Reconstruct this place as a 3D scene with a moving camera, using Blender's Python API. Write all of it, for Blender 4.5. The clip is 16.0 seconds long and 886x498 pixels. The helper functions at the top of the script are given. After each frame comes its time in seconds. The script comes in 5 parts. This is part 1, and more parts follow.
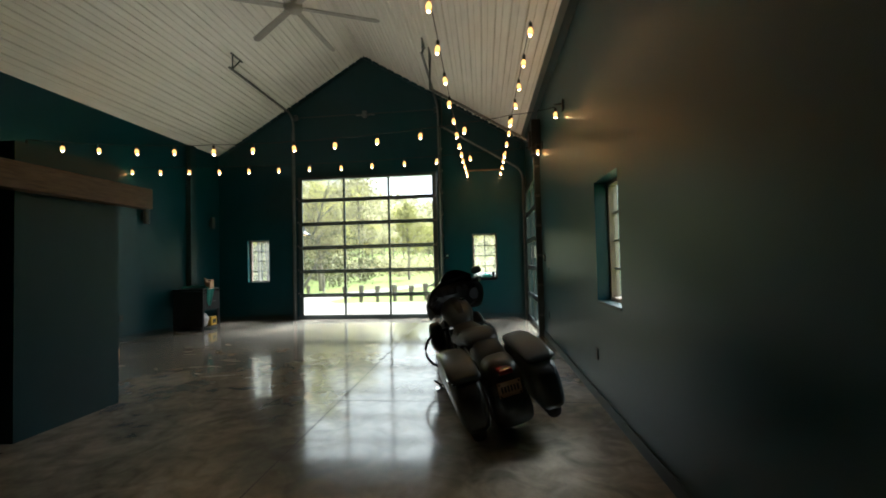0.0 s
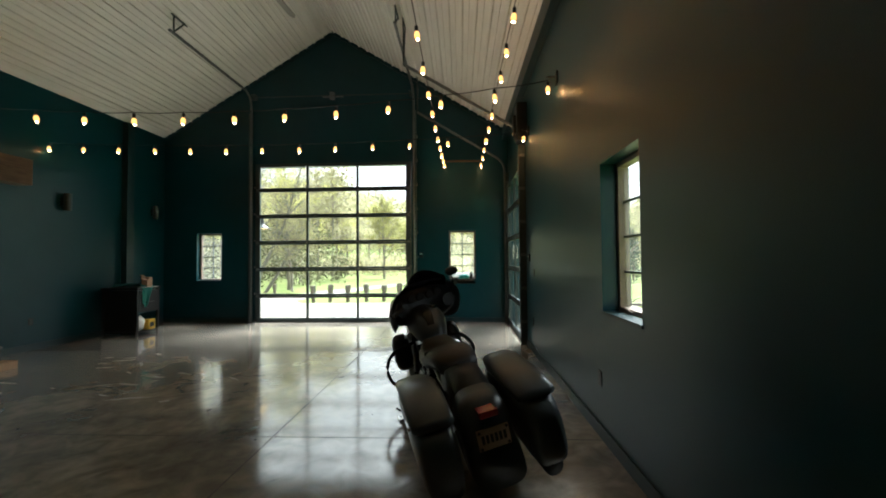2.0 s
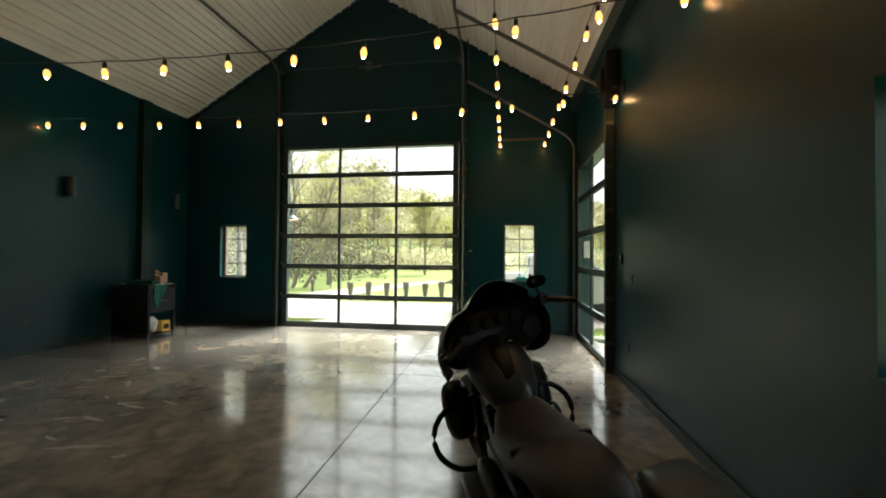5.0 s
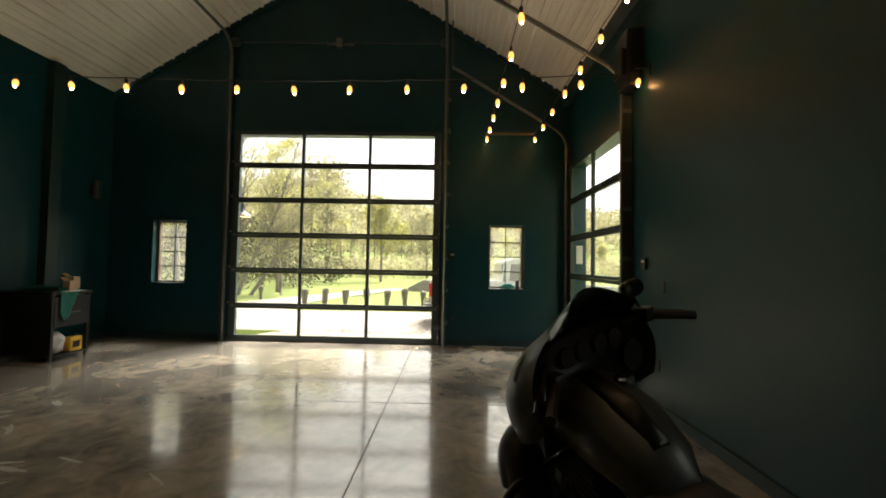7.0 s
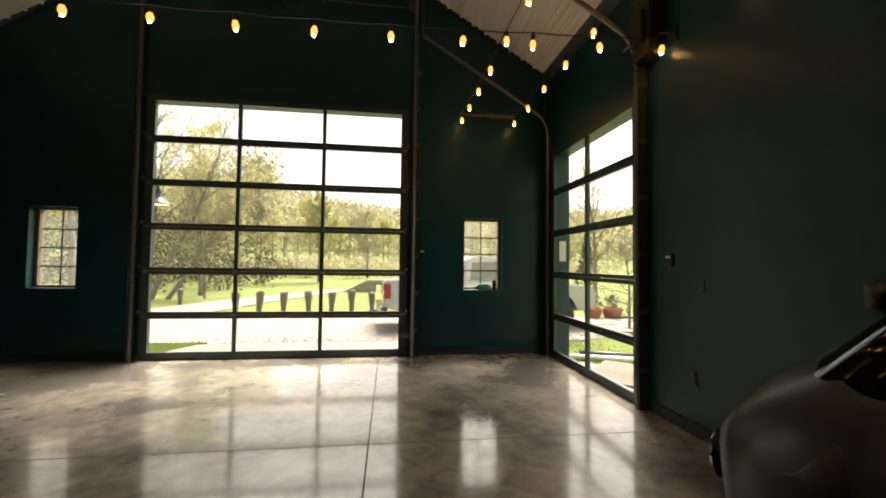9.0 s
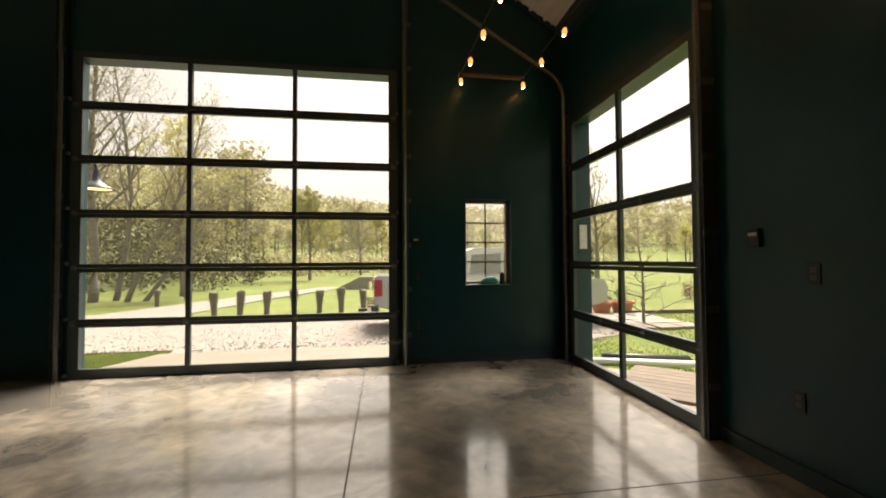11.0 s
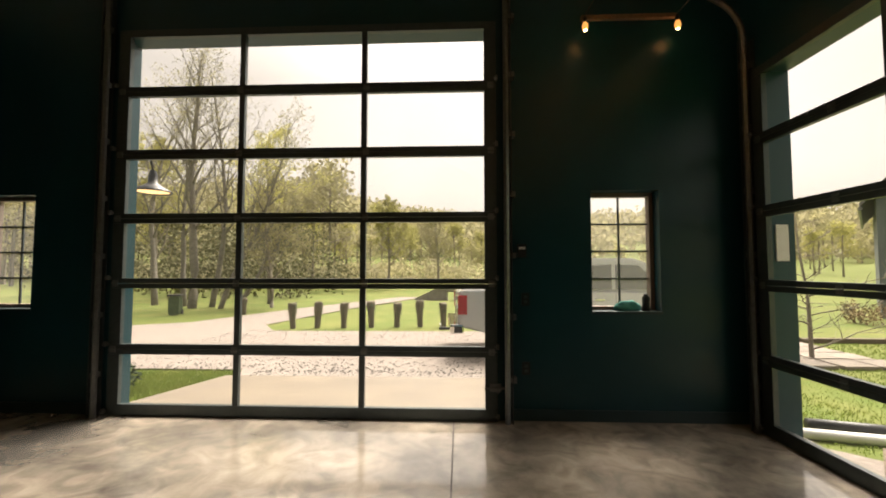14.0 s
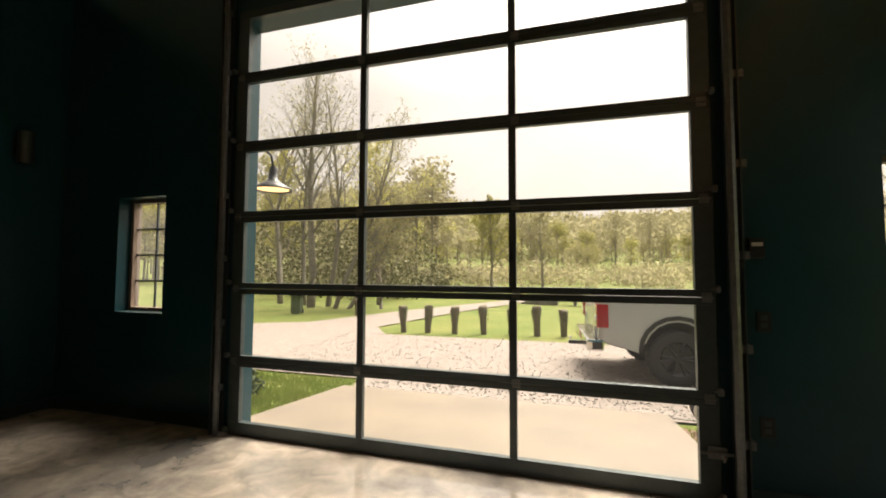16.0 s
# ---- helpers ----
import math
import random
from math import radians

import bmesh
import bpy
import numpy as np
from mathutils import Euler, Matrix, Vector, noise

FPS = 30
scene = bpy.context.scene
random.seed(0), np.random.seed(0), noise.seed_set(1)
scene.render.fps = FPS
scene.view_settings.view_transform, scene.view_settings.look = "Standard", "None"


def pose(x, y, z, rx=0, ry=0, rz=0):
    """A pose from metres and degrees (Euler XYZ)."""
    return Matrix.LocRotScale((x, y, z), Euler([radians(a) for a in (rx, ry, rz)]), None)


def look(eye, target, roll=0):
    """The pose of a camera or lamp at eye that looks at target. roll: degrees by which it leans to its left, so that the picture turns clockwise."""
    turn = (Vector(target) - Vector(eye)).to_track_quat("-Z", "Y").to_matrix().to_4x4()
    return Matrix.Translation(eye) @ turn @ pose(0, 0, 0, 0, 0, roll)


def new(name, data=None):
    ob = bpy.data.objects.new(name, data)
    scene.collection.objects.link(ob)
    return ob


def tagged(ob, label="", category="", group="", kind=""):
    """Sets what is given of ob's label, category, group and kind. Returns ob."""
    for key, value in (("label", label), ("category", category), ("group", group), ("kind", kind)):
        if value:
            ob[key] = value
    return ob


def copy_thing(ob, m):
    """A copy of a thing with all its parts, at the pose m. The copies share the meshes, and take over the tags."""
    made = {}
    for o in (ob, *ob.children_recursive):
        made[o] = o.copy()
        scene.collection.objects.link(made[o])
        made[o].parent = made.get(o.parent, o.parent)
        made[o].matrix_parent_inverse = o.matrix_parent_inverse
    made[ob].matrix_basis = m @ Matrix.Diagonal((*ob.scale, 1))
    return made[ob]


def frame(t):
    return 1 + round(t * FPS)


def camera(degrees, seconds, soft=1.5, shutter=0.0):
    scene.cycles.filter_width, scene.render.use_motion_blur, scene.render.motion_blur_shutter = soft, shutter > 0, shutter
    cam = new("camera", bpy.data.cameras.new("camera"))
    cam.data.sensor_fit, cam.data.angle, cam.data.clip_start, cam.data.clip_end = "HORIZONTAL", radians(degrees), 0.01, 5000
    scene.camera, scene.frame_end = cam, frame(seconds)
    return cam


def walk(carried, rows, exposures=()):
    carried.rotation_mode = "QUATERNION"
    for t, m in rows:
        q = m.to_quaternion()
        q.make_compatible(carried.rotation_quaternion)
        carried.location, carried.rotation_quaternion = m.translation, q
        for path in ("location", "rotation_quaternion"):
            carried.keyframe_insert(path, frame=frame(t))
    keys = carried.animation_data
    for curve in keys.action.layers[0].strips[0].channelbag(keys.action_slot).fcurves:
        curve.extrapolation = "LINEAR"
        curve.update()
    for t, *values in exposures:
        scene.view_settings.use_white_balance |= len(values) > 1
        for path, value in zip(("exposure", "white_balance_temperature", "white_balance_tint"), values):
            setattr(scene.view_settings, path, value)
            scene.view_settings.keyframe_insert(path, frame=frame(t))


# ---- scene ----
cam = camera(95.4, 16.0, soft=1.9)
SKY, BULB = 0.064, 12.0
PATH = [
    (0, (0.054, -0.065, 1.404), (-0.142, 1.924, 1.465), -1.4),
    (0.5, (0.005, 0.105, 1.411), (-0.239, 2.089, 1.456), -1.7),
    (1, (0.022, 0.38, 1.396), (-0.236, 2.363, 1.448), -1.5),
    (1.5, (0.053, 0.585, 1.385), (-0.138, 2.575, 1.447), -1.0),
    (2, (0.056, 0.809, 1.394), (-0.029, 2.807, 1.45), -0.5),
    (2.5, (0.006, 1.039, 1.425), (-0.024, 3.038, 1.493), -0.1),
    (3, (-0.028, 1.269, 1.39), (-0.158, 3.264, 1.458), 0.0),
    (3.5, (-0.06, 1.567, 1.409), (-0.303, 3.55, 1.482), 0.1),
    (4, (-0.184, 1.742, 1.428), (-0.484, 3.719, 1.474), 0.3),
    (4.2, (-0.207, 1.814, 1.455), (-0.503, 3.792, 1.486), 0.3),
    (6.3, (-0.593, 2.791, 1.394), (-0.809, 4.779, 1.456), 0.4),
    (6.5, (-0.7, 2.806, 1.388), (-0.848, 4.799, 1.456), 0.6),
    (7, (-0.831, 3.019, 1.382), (-0.877, 5.018, 1.456), 1.0),
    (7.5, (-0.977, 3.217, 1.406), (-0.99, 5.217, 1.438), 0.7),
    (8, (-1.06, 3.571, 1.363), (-1.081, 5.569, 1.427), 0.3),
    (8.5, (-1.187, 3.723, 1.387), (-1.133, 5.722, 1.445), 0.1),
    (9, (-1.32, 3.93, 1.357), (-1.056, 5.911, 1.432), 0.7),
    (9.5, (-1.304, 4.123, 1.344), (-0.974, 6.095, 1.395), 0.5),
    (10, (-1.321, 4.366, 1.305), (-1.066, 6.349, 1.358), -0.2),
    (10.2, (-1.291, 4.509, 1.294), (-1.055, 6.494, 1.353), -0.5),
    (12.3, (-1.212, 5.491, 1.289), (-0.807, 7.449, 1.333), -0.0),
    (12.5, (-1.215, 5.622, 1.299), (-0.864, 7.59, 1.354), 0.1),
    (13, (-1.235, 5.843, 1.325), (-1.01, 7.829, 1.419), -0.0),
    (13.5, (-1.342, 6.096, 1.362), (-1.239, 8.09, 1.476), 0.0),
    (14, (-1.393, 6.262, 1.358), (-1.477, 8.258, 1.455), 0.0),
    (14.5, (-1.524, 6.581, 1.376), (-1.719, 8.568, 1.492), -0.3),
    (15, (-1.63, 6.783, 1.373), (-1.97, 8.749, 1.507), -0.5),
    (15.5, (-1.809, 6.958, 1.386), (-2.225, 8.91, 1.522), 0.0),
    (16, (-1.97, 7.097, 1.382), (-2.525, 9.015, 1.486), 0.2),
]
walk(cam, [(t, look(eye, target, roll)) for t, eye, target, roll in PATH], exposures=[(0, 4.0, 5150, 0), (4, 3.8, 5300, 0), (7, 3.62, 6050, 6), (9, 3.4, 6300, 9), (12.5, 2.78, 6550, 14), (16, 2.78, 6550, 14)])

# ---- world and light ----
world = bpy.data.worlds.new("overcast")
scene.world = world
world.use_nodes = True
wn, wl = world.node_tree.nodes, world.node_tree.links
wn.clear()
w_out = wn.new("ShaderNodeOutputWorld")
w_bg = wn.new("ShaderNodeBackground")
w_sky = wn.new("ShaderNodeTexSky")
w_sky.sky_type = "NISHITA"
w_sky.sun_disc = False
w_sky.sun_elevation = radians(58)
w_sky.sun_rotation = radians(20)
w_sky.dust_density = 4.0
w_hs = wn.new("ShaderNodeHueSaturation")
w_hs.inputs["Saturation"].default_value = 0.10
w_tint = wn.new("ShaderNodeMix")
w_tint.data_type, w_tint.blend_type = "RGBA", "MULTIPLY"
w_tint.inputs["Factor"].default_value = 1.0
w_tint.inputs[7].default_value = (1.0, 0.87, 0.74, 1)
w_noise = wn.new("ShaderNodeTexNoise")
w_noise.inputs["Scale"].default_value = 2.2
w_noise.inputs["Detail"].default_value = 5
w_map = wn.new("ShaderNodeMapRange")
w_map.inputs["From Min"].default_value, w_map.inputs["From Max"].default_value = 0.3, 0.7
w_map.inputs["To Min"].default_value, w_map.inputs["To Max"].default_value = SKY * 0.88, SKY * 1.08
w_bg.inputs["Strength"].default_value = SKY
wl.new(w_sky.outputs[0], w_hs.inputs["Color"])
wl.new(w_hs.outputs[0], w_tint.inputs[6])
wl.new(w_tint.outputs[2], w_bg.inputs["Color"])
wl.new(w_noise.outputs["Fac"], w_map.inputs["Value"])
w_tc = wn.new("ShaderNodeTexCoord")
w_sep = wn.new("ShaderNodeSeparateXYZ")
w_up = wn.new("ShaderNodeMapRange")
w_up.inputs["From Min"].default_value, w_up.inputs["From Max"].default_value = 0.40, 1.0
w_up.inputs["To Min"].default_value, w_up.inputs["To Max"].default_value = 0.47, 1.55
w_mul = wn.new("ShaderNodeMath")
w_mul.operation = "MULTIPLY"
wl.new(w_tc.outputs["Generated"], w_sep.inputs[0])
wl.new(w_sep.outputs["Z"], w_up.inputs["Value"])
wl.new(w_up.outputs[0], w_mul.inputs[0])
wl.new(w_map.outputs[0], w_mul.inputs[1])
wl.new(w_mul.outputs[0], w_bg.inputs["Strength"])
wl.new(w_bg.outputs[0], w_out.inputs["Surface"])

sun = new("sun", bpy.data.lights.new("sun", "SUN"))
sun.data.energy = 1.1
sun.data.angle = radians(36)
sun.data.color = (1.0, 0.92, 0.80)
sun.matrix_world = look((4, 17, 20), (-1, 6, 0))


# ---- materials ----
def material(name, colour, rough=0.6, metal=0.0, second=None, scale=8.0, mix=(0.35, 0.65), bump=0.0, bump_scale=60.0,
             rough2=None, spec=0.5, coat=0.0, emit=None, power=0.0, stretch=(1, 1, 1), random_value=0.0):
    m = bpy.data.materials.new(name)
    m.use_nodes = True
    n, l = m.node_tree.nodes, m.node_tree.links
    b = n["Principled BSDF"]
    b.inputs["Base Color"].default_value = (*colour, 1)
    b.inputs["Roughness"].default_value = rough
    b.inputs["Metallic"].default_value = metal
    b.inputs["Specular IOR Level"].default_value = spec
    b.inputs["Coat Weight"].default_value = coat
    b.inputs["Coat Roughness"].default_value = 0.08
    if emit:
        b.inputs["Emission Color"].default_value = (*emit, 1)
        b.inputs["Emission Strength"].default_value = power
    if second or bump:
        tc = n.new("ShaderNodeTexCoord")
        mp = n.new("ShaderNodeMapping")
        mp.inputs["Scale"].default_value = stretch
        l.new(tc.outputs["Object"], mp.inputs["Vector"])
    if second:
        a = n.new("ShaderNodeTexNoise")
        a.inputs["Scale"].default_value = scale
        a.inputs["Detail"].default_value = 8
        a.inputs["Roughness"].default_value = 0.62
        l.new(mp.outputs[0], a.inputs["Vector"])
        r = n.new("ShaderNodeMapRange")
        r.inputs["From Min"].default_value, r.inputs["From Max"].default_value = mix
        l.new(a.outputs["Fac"], r.inputs["Value"])
        x = n.new("ShaderNodeMix")
        x.data_type = "RGBA"
        x.inputs[6].default_value, x.inputs[7].default_value = (*colour, 1), (*second, 1)
        l.new(r.outputs[0], x.inputs["Factor"])
        last = x.outputs[2]
        if random_value:
            oi = n.new("ShaderNodeObjectInfo")
            hv = n.new("ShaderNodeHueSaturation")
            mr = n.new("ShaderNodeMapRange")
            mr.inputs["To Min"].default_value, mr.inputs["To Max"].default_value = 1 - random_value, 1 + random_value
            l.new(oi.outputs["Random"], mr.inputs["Value"])
            l.new(mr.outputs[0], hv.inputs["Value"])
            l.new(last, hv.inputs["Color"])
            last = hv.outputs[0]
        l.new(last, b.inputs["Base Color"])
        if rough2 is not None:
            q = n.new("ShaderNodeMapRange")
            q.inputs["To Min"].default_value, q.inputs["To Max"].default_value = rough, rough2
            l.new(r.outputs[0], q.inputs["Value"])
            l.new(q.outputs[0], b.inputs["Roughness"])
    if bump:
        f = n.new("ShaderNodeTexNoise")
        f.inputs["Scale"].default_value = bump_scale
        f.inputs["Detail"].default_value = 6
        l.new(mp.outputs[0], f.inputs["Vector"])
        u = n.new("ShaderNodeBump")
        u.inputs["Strength"].default_value = bump
        u.inputs["Distance"].default_value = 0.01
        l.new(f.outputs["Fac"], u.inputs["Height"])
        l.new(u.outputs[0], b.inputs["Normal"])
    return m


def concrete_floor():
    """Polished, mottled slab with darker stains and a few pale scuffs."""
    m = material("polished_concrete", (0.48, 0.42, 0.33), 0.16, second=(0.15, 0.14, 0.12), scale=0.9, mix=(0.38, 0.66), rough2=0.10, spec=1.0, coat=0.7)
    n, l = m.node_tree.nodes, m.node_tree.links
    b = n["Principled BSDF"]
    base = b.inputs["Base Color"].links[0].from_socket
    tc = n.new("ShaderNodeTexCoord")
    f = n.new("ShaderNodeTexNoise")
    f.inputs["Scale"].default_value, f.inputs["Detail"].default_value, f.inputs["Distortion"].default_value = 4.5, 9, 1.2
    l.new(tc.outputs["Object"], f.inputs["Vector"])
    r = n.new("ShaderNodeMapRange")
    r.inputs["From Min"].default_value, r.inputs["From Max"].default_value = 0.35, 0.7
    r.inputs["To Min"].default_value, r.inputs["To Max"].default_value = 1.15, 0.62
    l.new(f.outputs["Fac"], r.inputs["Value"])
    x = n.new("ShaderNodeMix")
    x.data_type, x.blend_type = "RGBA", "MULTIPLY"
    x.inputs["Factor"].default_value = 1
    l.new(base, x.inputs[6])
    l.new(r.outputs[0], x.inputs[7])
    l.new(x.outputs[2], b.inputs["Base Color"])
    # slow waviness of a trowelled slab
    g = n.new("ShaderNodeTexNoise")
    g.inputs["Scale"].default_value, g.inputs["Detail"].default_value = 3.0, 4
    l.new(tc.outputs["Object"], g.inputs["Vector"])
    u = n.new("ShaderNodeBump")
    u.inputs["Strength"].default_value, u.inputs["Distance"].default_value = 0.10, 0.02
    l.new(g.outputs["Fac"], u.inputs["Height"])
    l.new(u.outputs[0], b.inputs["Normal"])
    rr = n.new("ShaderNodeMapRange")
    rr.inputs["From Min"].default_value, rr.inputs["From Max"].default_value = 0.35, 0.65
    rr.inputs["To Min"].default_value, rr.inputs["To Max"].default_value = 0.10, 0.24
    l.new(f.outputs["Fac"], rr.inputs["Value"])
    l.new(rr.outputs[0], b.inputs["Roughness"])
    return m


def glass_pane(name, veil):
    """Clear pane; its second argument is the translucent share that imitates a milky glare."""
    m = bpy.data.materials.new(name)
    m.use_nodes = True
    n, l = m.node_tree.nodes, m.node_tree.links
    n.clear()
    o = n.new("ShaderNodeOutputMaterial")
    mx = n.new("ShaderNodeMixShader")
    t = n.new("ShaderNodeBsdfTransparent")
    t.inputs["Color"].default_value = (0.96, 0.98, 0.97, 1)
    g = n.new("ShaderNodeBsdfGlossy")
    g.inputs["Roughness"].default_value = 0.02
    lw = n.new("ShaderNodeLayerWeight")
    lw.inputs["Blend"].default_value = 0.5
    pw = n.new("ShaderNodeMath")
    pw.operation, pw.inputs[1].default_value = "POWER", 5.0
    l.new(lw.outputs["Facing"], pw.inputs[0])
    ml = n.new("ShaderNodeMath")
    ml.operation, ml.inputs[1].default_value, ml.inputs[2].default_value = "MULTIPLY_ADD", 0.6, 0.012
    l.new(pw.outputs[0], ml.inputs[0])
    l.new(ml.outputs[0], mx.inputs[0])
    veil_mix = n.new("ShaderNodeMixShader")
    veil_mix.inputs[0].default_value = veil
    tl = n.new("ShaderNodeBsdfTranslucent")
    tl.inputs["Color"].default_value = (0.85, 0.85, 0.82, 1)
    l.new(t.outputs[0], veil_mix.inputs[1])
    l.new(tl.outputs[0], veil_mix.inputs[2])
    l.new(veil_mix.outputs[0], mx.inputs[1])
    l.new(g.outputs[0], mx.inputs[2])
    l.new(mx.outputs[0], o.inputs["Surface"])
    return m


M_WALL = material("dark_teal_paint", (0.0035, 0.038, 0.050), 0.33, second=(0.005, 0.043, 0.056), scale=2.5, bump=0.10, bump_scale=180, spec=0.36)
M_TRIM = material("dark_trim_paint", (0.010, 0.030, 0.034), 0.45, second=(0.014, 0.036, 0.040), scale=6)
M_CEIL = material("white_ribbed_steel", (0.78, 0.76, 0.71), 0.38, metal=0.0, second=(0.70, 0.68, 0.63), scale=3.0, stretch=(3, 0.4, 3))
M_FLOOR = concrete_floor()
M_JOINT = material("sawn_joint", (0.05, 0.045, 0.04), 0.8)
M_SCUFF = material("pale_scuff", (0.44, 0.42, 0.37), 0.55, second=(0.32, 0.30, 0.25), scale=30)
# the small translucent share stands in for bloom over the bright openings
M_GLASS = glass_pane("door_glass", 0.006)
M_VEILED = glass_pane("veiled_window_glass", 0.035)
M_ALU = material("dark_anodised_aluminium", (0.05, 0.066, 0.067), 0.40, metal=0.45, second=(0.065, 0.08, 0.08), scale=20)
M_STEEL = material("galvanised_steel", (0.20, 0.205, 0.20), 0.42, metal=0.85, second=(0.145, 0.15, 0.148), scale=30)
M_BRONZE = material("brown_stile_wood", (0.21, 0.155, 0.115), 0.5, second=(0.15, 0.11, 0.08), scale=14, stretch=(4, 4, 0.6))
M_BLACK = material("black_plastic", (0.012, 0.012, 0.013), 0.42)
M_WIRE = material("black_cable", (0.010, 0.010, 0.010), 0.5)
M_BEAM = material("stained_timber", (0.20, 0.115, 0.06), 0.55, second=(0.11, 0.06, 0.032), scale=7, stretch=(8, 0.8, 8), bump=0.3, bump_scale=40)
# strong emitter for a cap added at the bulb's tip to light the walls
M_GLOWTIP = material("glowing_bulb_tip", (1, 0.75, 0.4), 0.3, emit=(1.0, 0.50, 0.17), power=BULB)
M_BULB = material("amber_bulb_glass", (0.9, 0.55, 0.2), 0.15, emit=(1.0, 0.40, 0.09), power=0.17)
M_SOCKET = material("socket_rubber", (0.008, 0.008, 0.008), 0.5)
M_BIKE = material("charcoal_bike_paint", (0.048, 0.057, 0.060), 0.36, metal=0.2, coat=0.15, second=(0.056, 0.065, 0.068), scale=90)
M_BIKEBLACK = material("satin_black_metal", (0.010, 0.011, 0.012), 0.32, metal=0.3)
M_LEATHER = material("black_seat_leather", (0.014, 0.014, 0.015), 0.42, second=(0.020, 0.020, 0.021), scale=60, bump=0.25, bump_scale=220)
M_FAN = material("pale_grey_fan_paint", (0.36, 0.35, 0.32), 0.4, second=(0.31, 0.30, 0.28), scale=6)
M_TYRE = material("tyre_rubber", (0.014, 0.014, 0.014), 0.75, second=(0.022, 0.021, 0.020), scale=40)
M_CHROME = material("chrome", (0.62, 0.62, 0.62), 0.09, metal=1.0)
M_SMOKE = material("smoked_screen", (0.006, 0.007, 0.008), 0.05, coat=0.3)
M_RED = material("red_lens", (0.35, 0.012, 0.012), 0.15, coat=0.8)
M_PLATE = material("number_plate", (0.58, 0.37, 0.25), 0.45, second=(0.48, 0.30, 0.20), scale=12)
M_WHITE = material("white_plastic", (0.75, 0.73, 0.70), 0.45, second=(0.66, 0.64, 0.60), scale=14)
M_TEAL = material("teal_cloth", (0.08, 0.34, 0.29), 0.85, second=(0.05, 0.25, 0.22), scale=30, bump=0.4, bump_scale=160)
M_CARD = material("brown_cardboard", (0.48, 0.33, 0.21), 0.8, second=(0.40, 0.27, 0.17), scale=12)
M_YELLOW = material("yellow_label", (0.75, 0.48, 0.05), 0.5)
M_PINE = material("pine_board", (0.56, 0.37, 0.22), 0.6, second=(0.44, 0.27, 0.15), scale=6, stretch=(1, 9, 9))
M_GRASS = material("spring_grass", (0.090, 0.125, 0.022), 0.9, second=(0.16, 0.165, 0.045), scale=0.7, mix=(0.35, 0.7), bump=0.8, bump_scale=25, spec=0.2)
M_BLADE = material("grass_blades", (0.13, 0.185, 0.03), 0.8, second=(0.19, 0.22, 0.05), scale=2, spec=0.2)
M_GRAVEL = material("pale_gravel", (0.28, 0.24, 0.21), 0.9, second=(0.18, 0.155, 0.135), scale=14, bump=1.0, bump_scale=30, spec=0.2)
M_PEBBLE = material("grey_stone", (0.26, 0.24, 0.215), 0.85, second=(0.17, 0.155, 0.14), scale=5)
M_APRON = material("broomed_concrete", (0.215, 0.175, 0.13), 0.45, second=(0.165, 0.135, 0.105), scale=1.5, bump=0.3, bump_scale=90)
M_POST = material("weathered_post", (0.16, 0.13, 0.085), 0.9, second=(0.09, 0.08, 0.05), scale=9, stretch=(3, 3, 0.6), bump=0.8, bump_scale=30)
M_BARK = material("grey_bark", (0.26, 0.225, 0.175), 0.9, second=(0.15, 0.13, 0.10), scale=6, stretch=(3, 3, 0.5), bump=0.6, bump_scale=25)
M_BIRCH = material("pale_bark", (0.19, 0.17, 0.14), 0.85, second=(0.13, 0.115, 0.09), scale=5, stretch=(1, 1, 3))
# leaf and woods colours are paler than foliage: haze put into the colour
M_LEAF = material("young_leaves", (0.33, 0.32, 0.10), 0.7, second=(0.40, 0.37, 0.13), scale=2, spec=0.2, random_value=0.25)
M_LEAF2 = material("budding_leaves", (0.34, 0.31, 0.16), 0.75, second=(0.28, 0.26, 0.12), scale=2, spec=0.2, random_value=0.25)
M_FOREST = material("far_woods", (0.30, 0.275, 0.18), 0.9, second=(0.36, 0.33, 0.17), scale=0.4, spec=0.1, random_value=0.3)
for leafy in (M_LEAF, M_LEAF2, M_FOREST, M_BLADE):
    ln, ll = leafy.node_tree.nodes, leafy.node_tree.links
    tr = ln.new("ShaderNodeBsdfTranslucent")
    mxl = ln.new("ShaderNodeMixShader")
    mxl.inputs[0].default_value = 0.5
    src = ln["Principled BSDF"].inputs["Base Color"].links[0].from_socket
    ll.new(src, tr.inputs["Color"])
    ll.new(ln["Principled BSDF"].outputs[0], mxl.inputs[1])
    ll.new(tr.outputs[0], mxl.inputs[2])
    ll.new(mxl.outputs[0], ln["Material Output"].inputs["Surface"])
M_THICKET = material("thicket_leaves", (0.11, 0.11, 0.05), 0.85, second=(0.16, 0.15, 0.075), scale=3, spec=0.2)
M_CONIFER = material("dark_needles", (0.045, 0.065, 0.028), 0.8, second=(0.065, 0.085, 0.035), scale=3, spec=0.2)
M_TRUCK = material("silver_white_car_paint", (0.47, 0.47, 0.47), 0.25, coat=0.8, second=(0.44, 0.44, 0.44), scale=3)
M_TINT = material("tinted_car_glass", (0.02, 0.025, 0.026), 0.06, coat=0.6)
M_HOUSE = material("grey_board_siding", (0.12, 0.14, 0.15), 0.7, second=(0.105, 0.123, 0.13), scale=4, stretch=(6, 6, 0.4))
M_ROOF = material("grey_metal_roof", (0.12, 0.12, 0.12), 0.45, metal=0.3, second=(0.10, 0.10, 0.10), scale=8)
M_POT = material("terracotta", (0.42, 0.16, 0.08), 0.75, second=(0.32, 0.12, 0.06), scale=9)
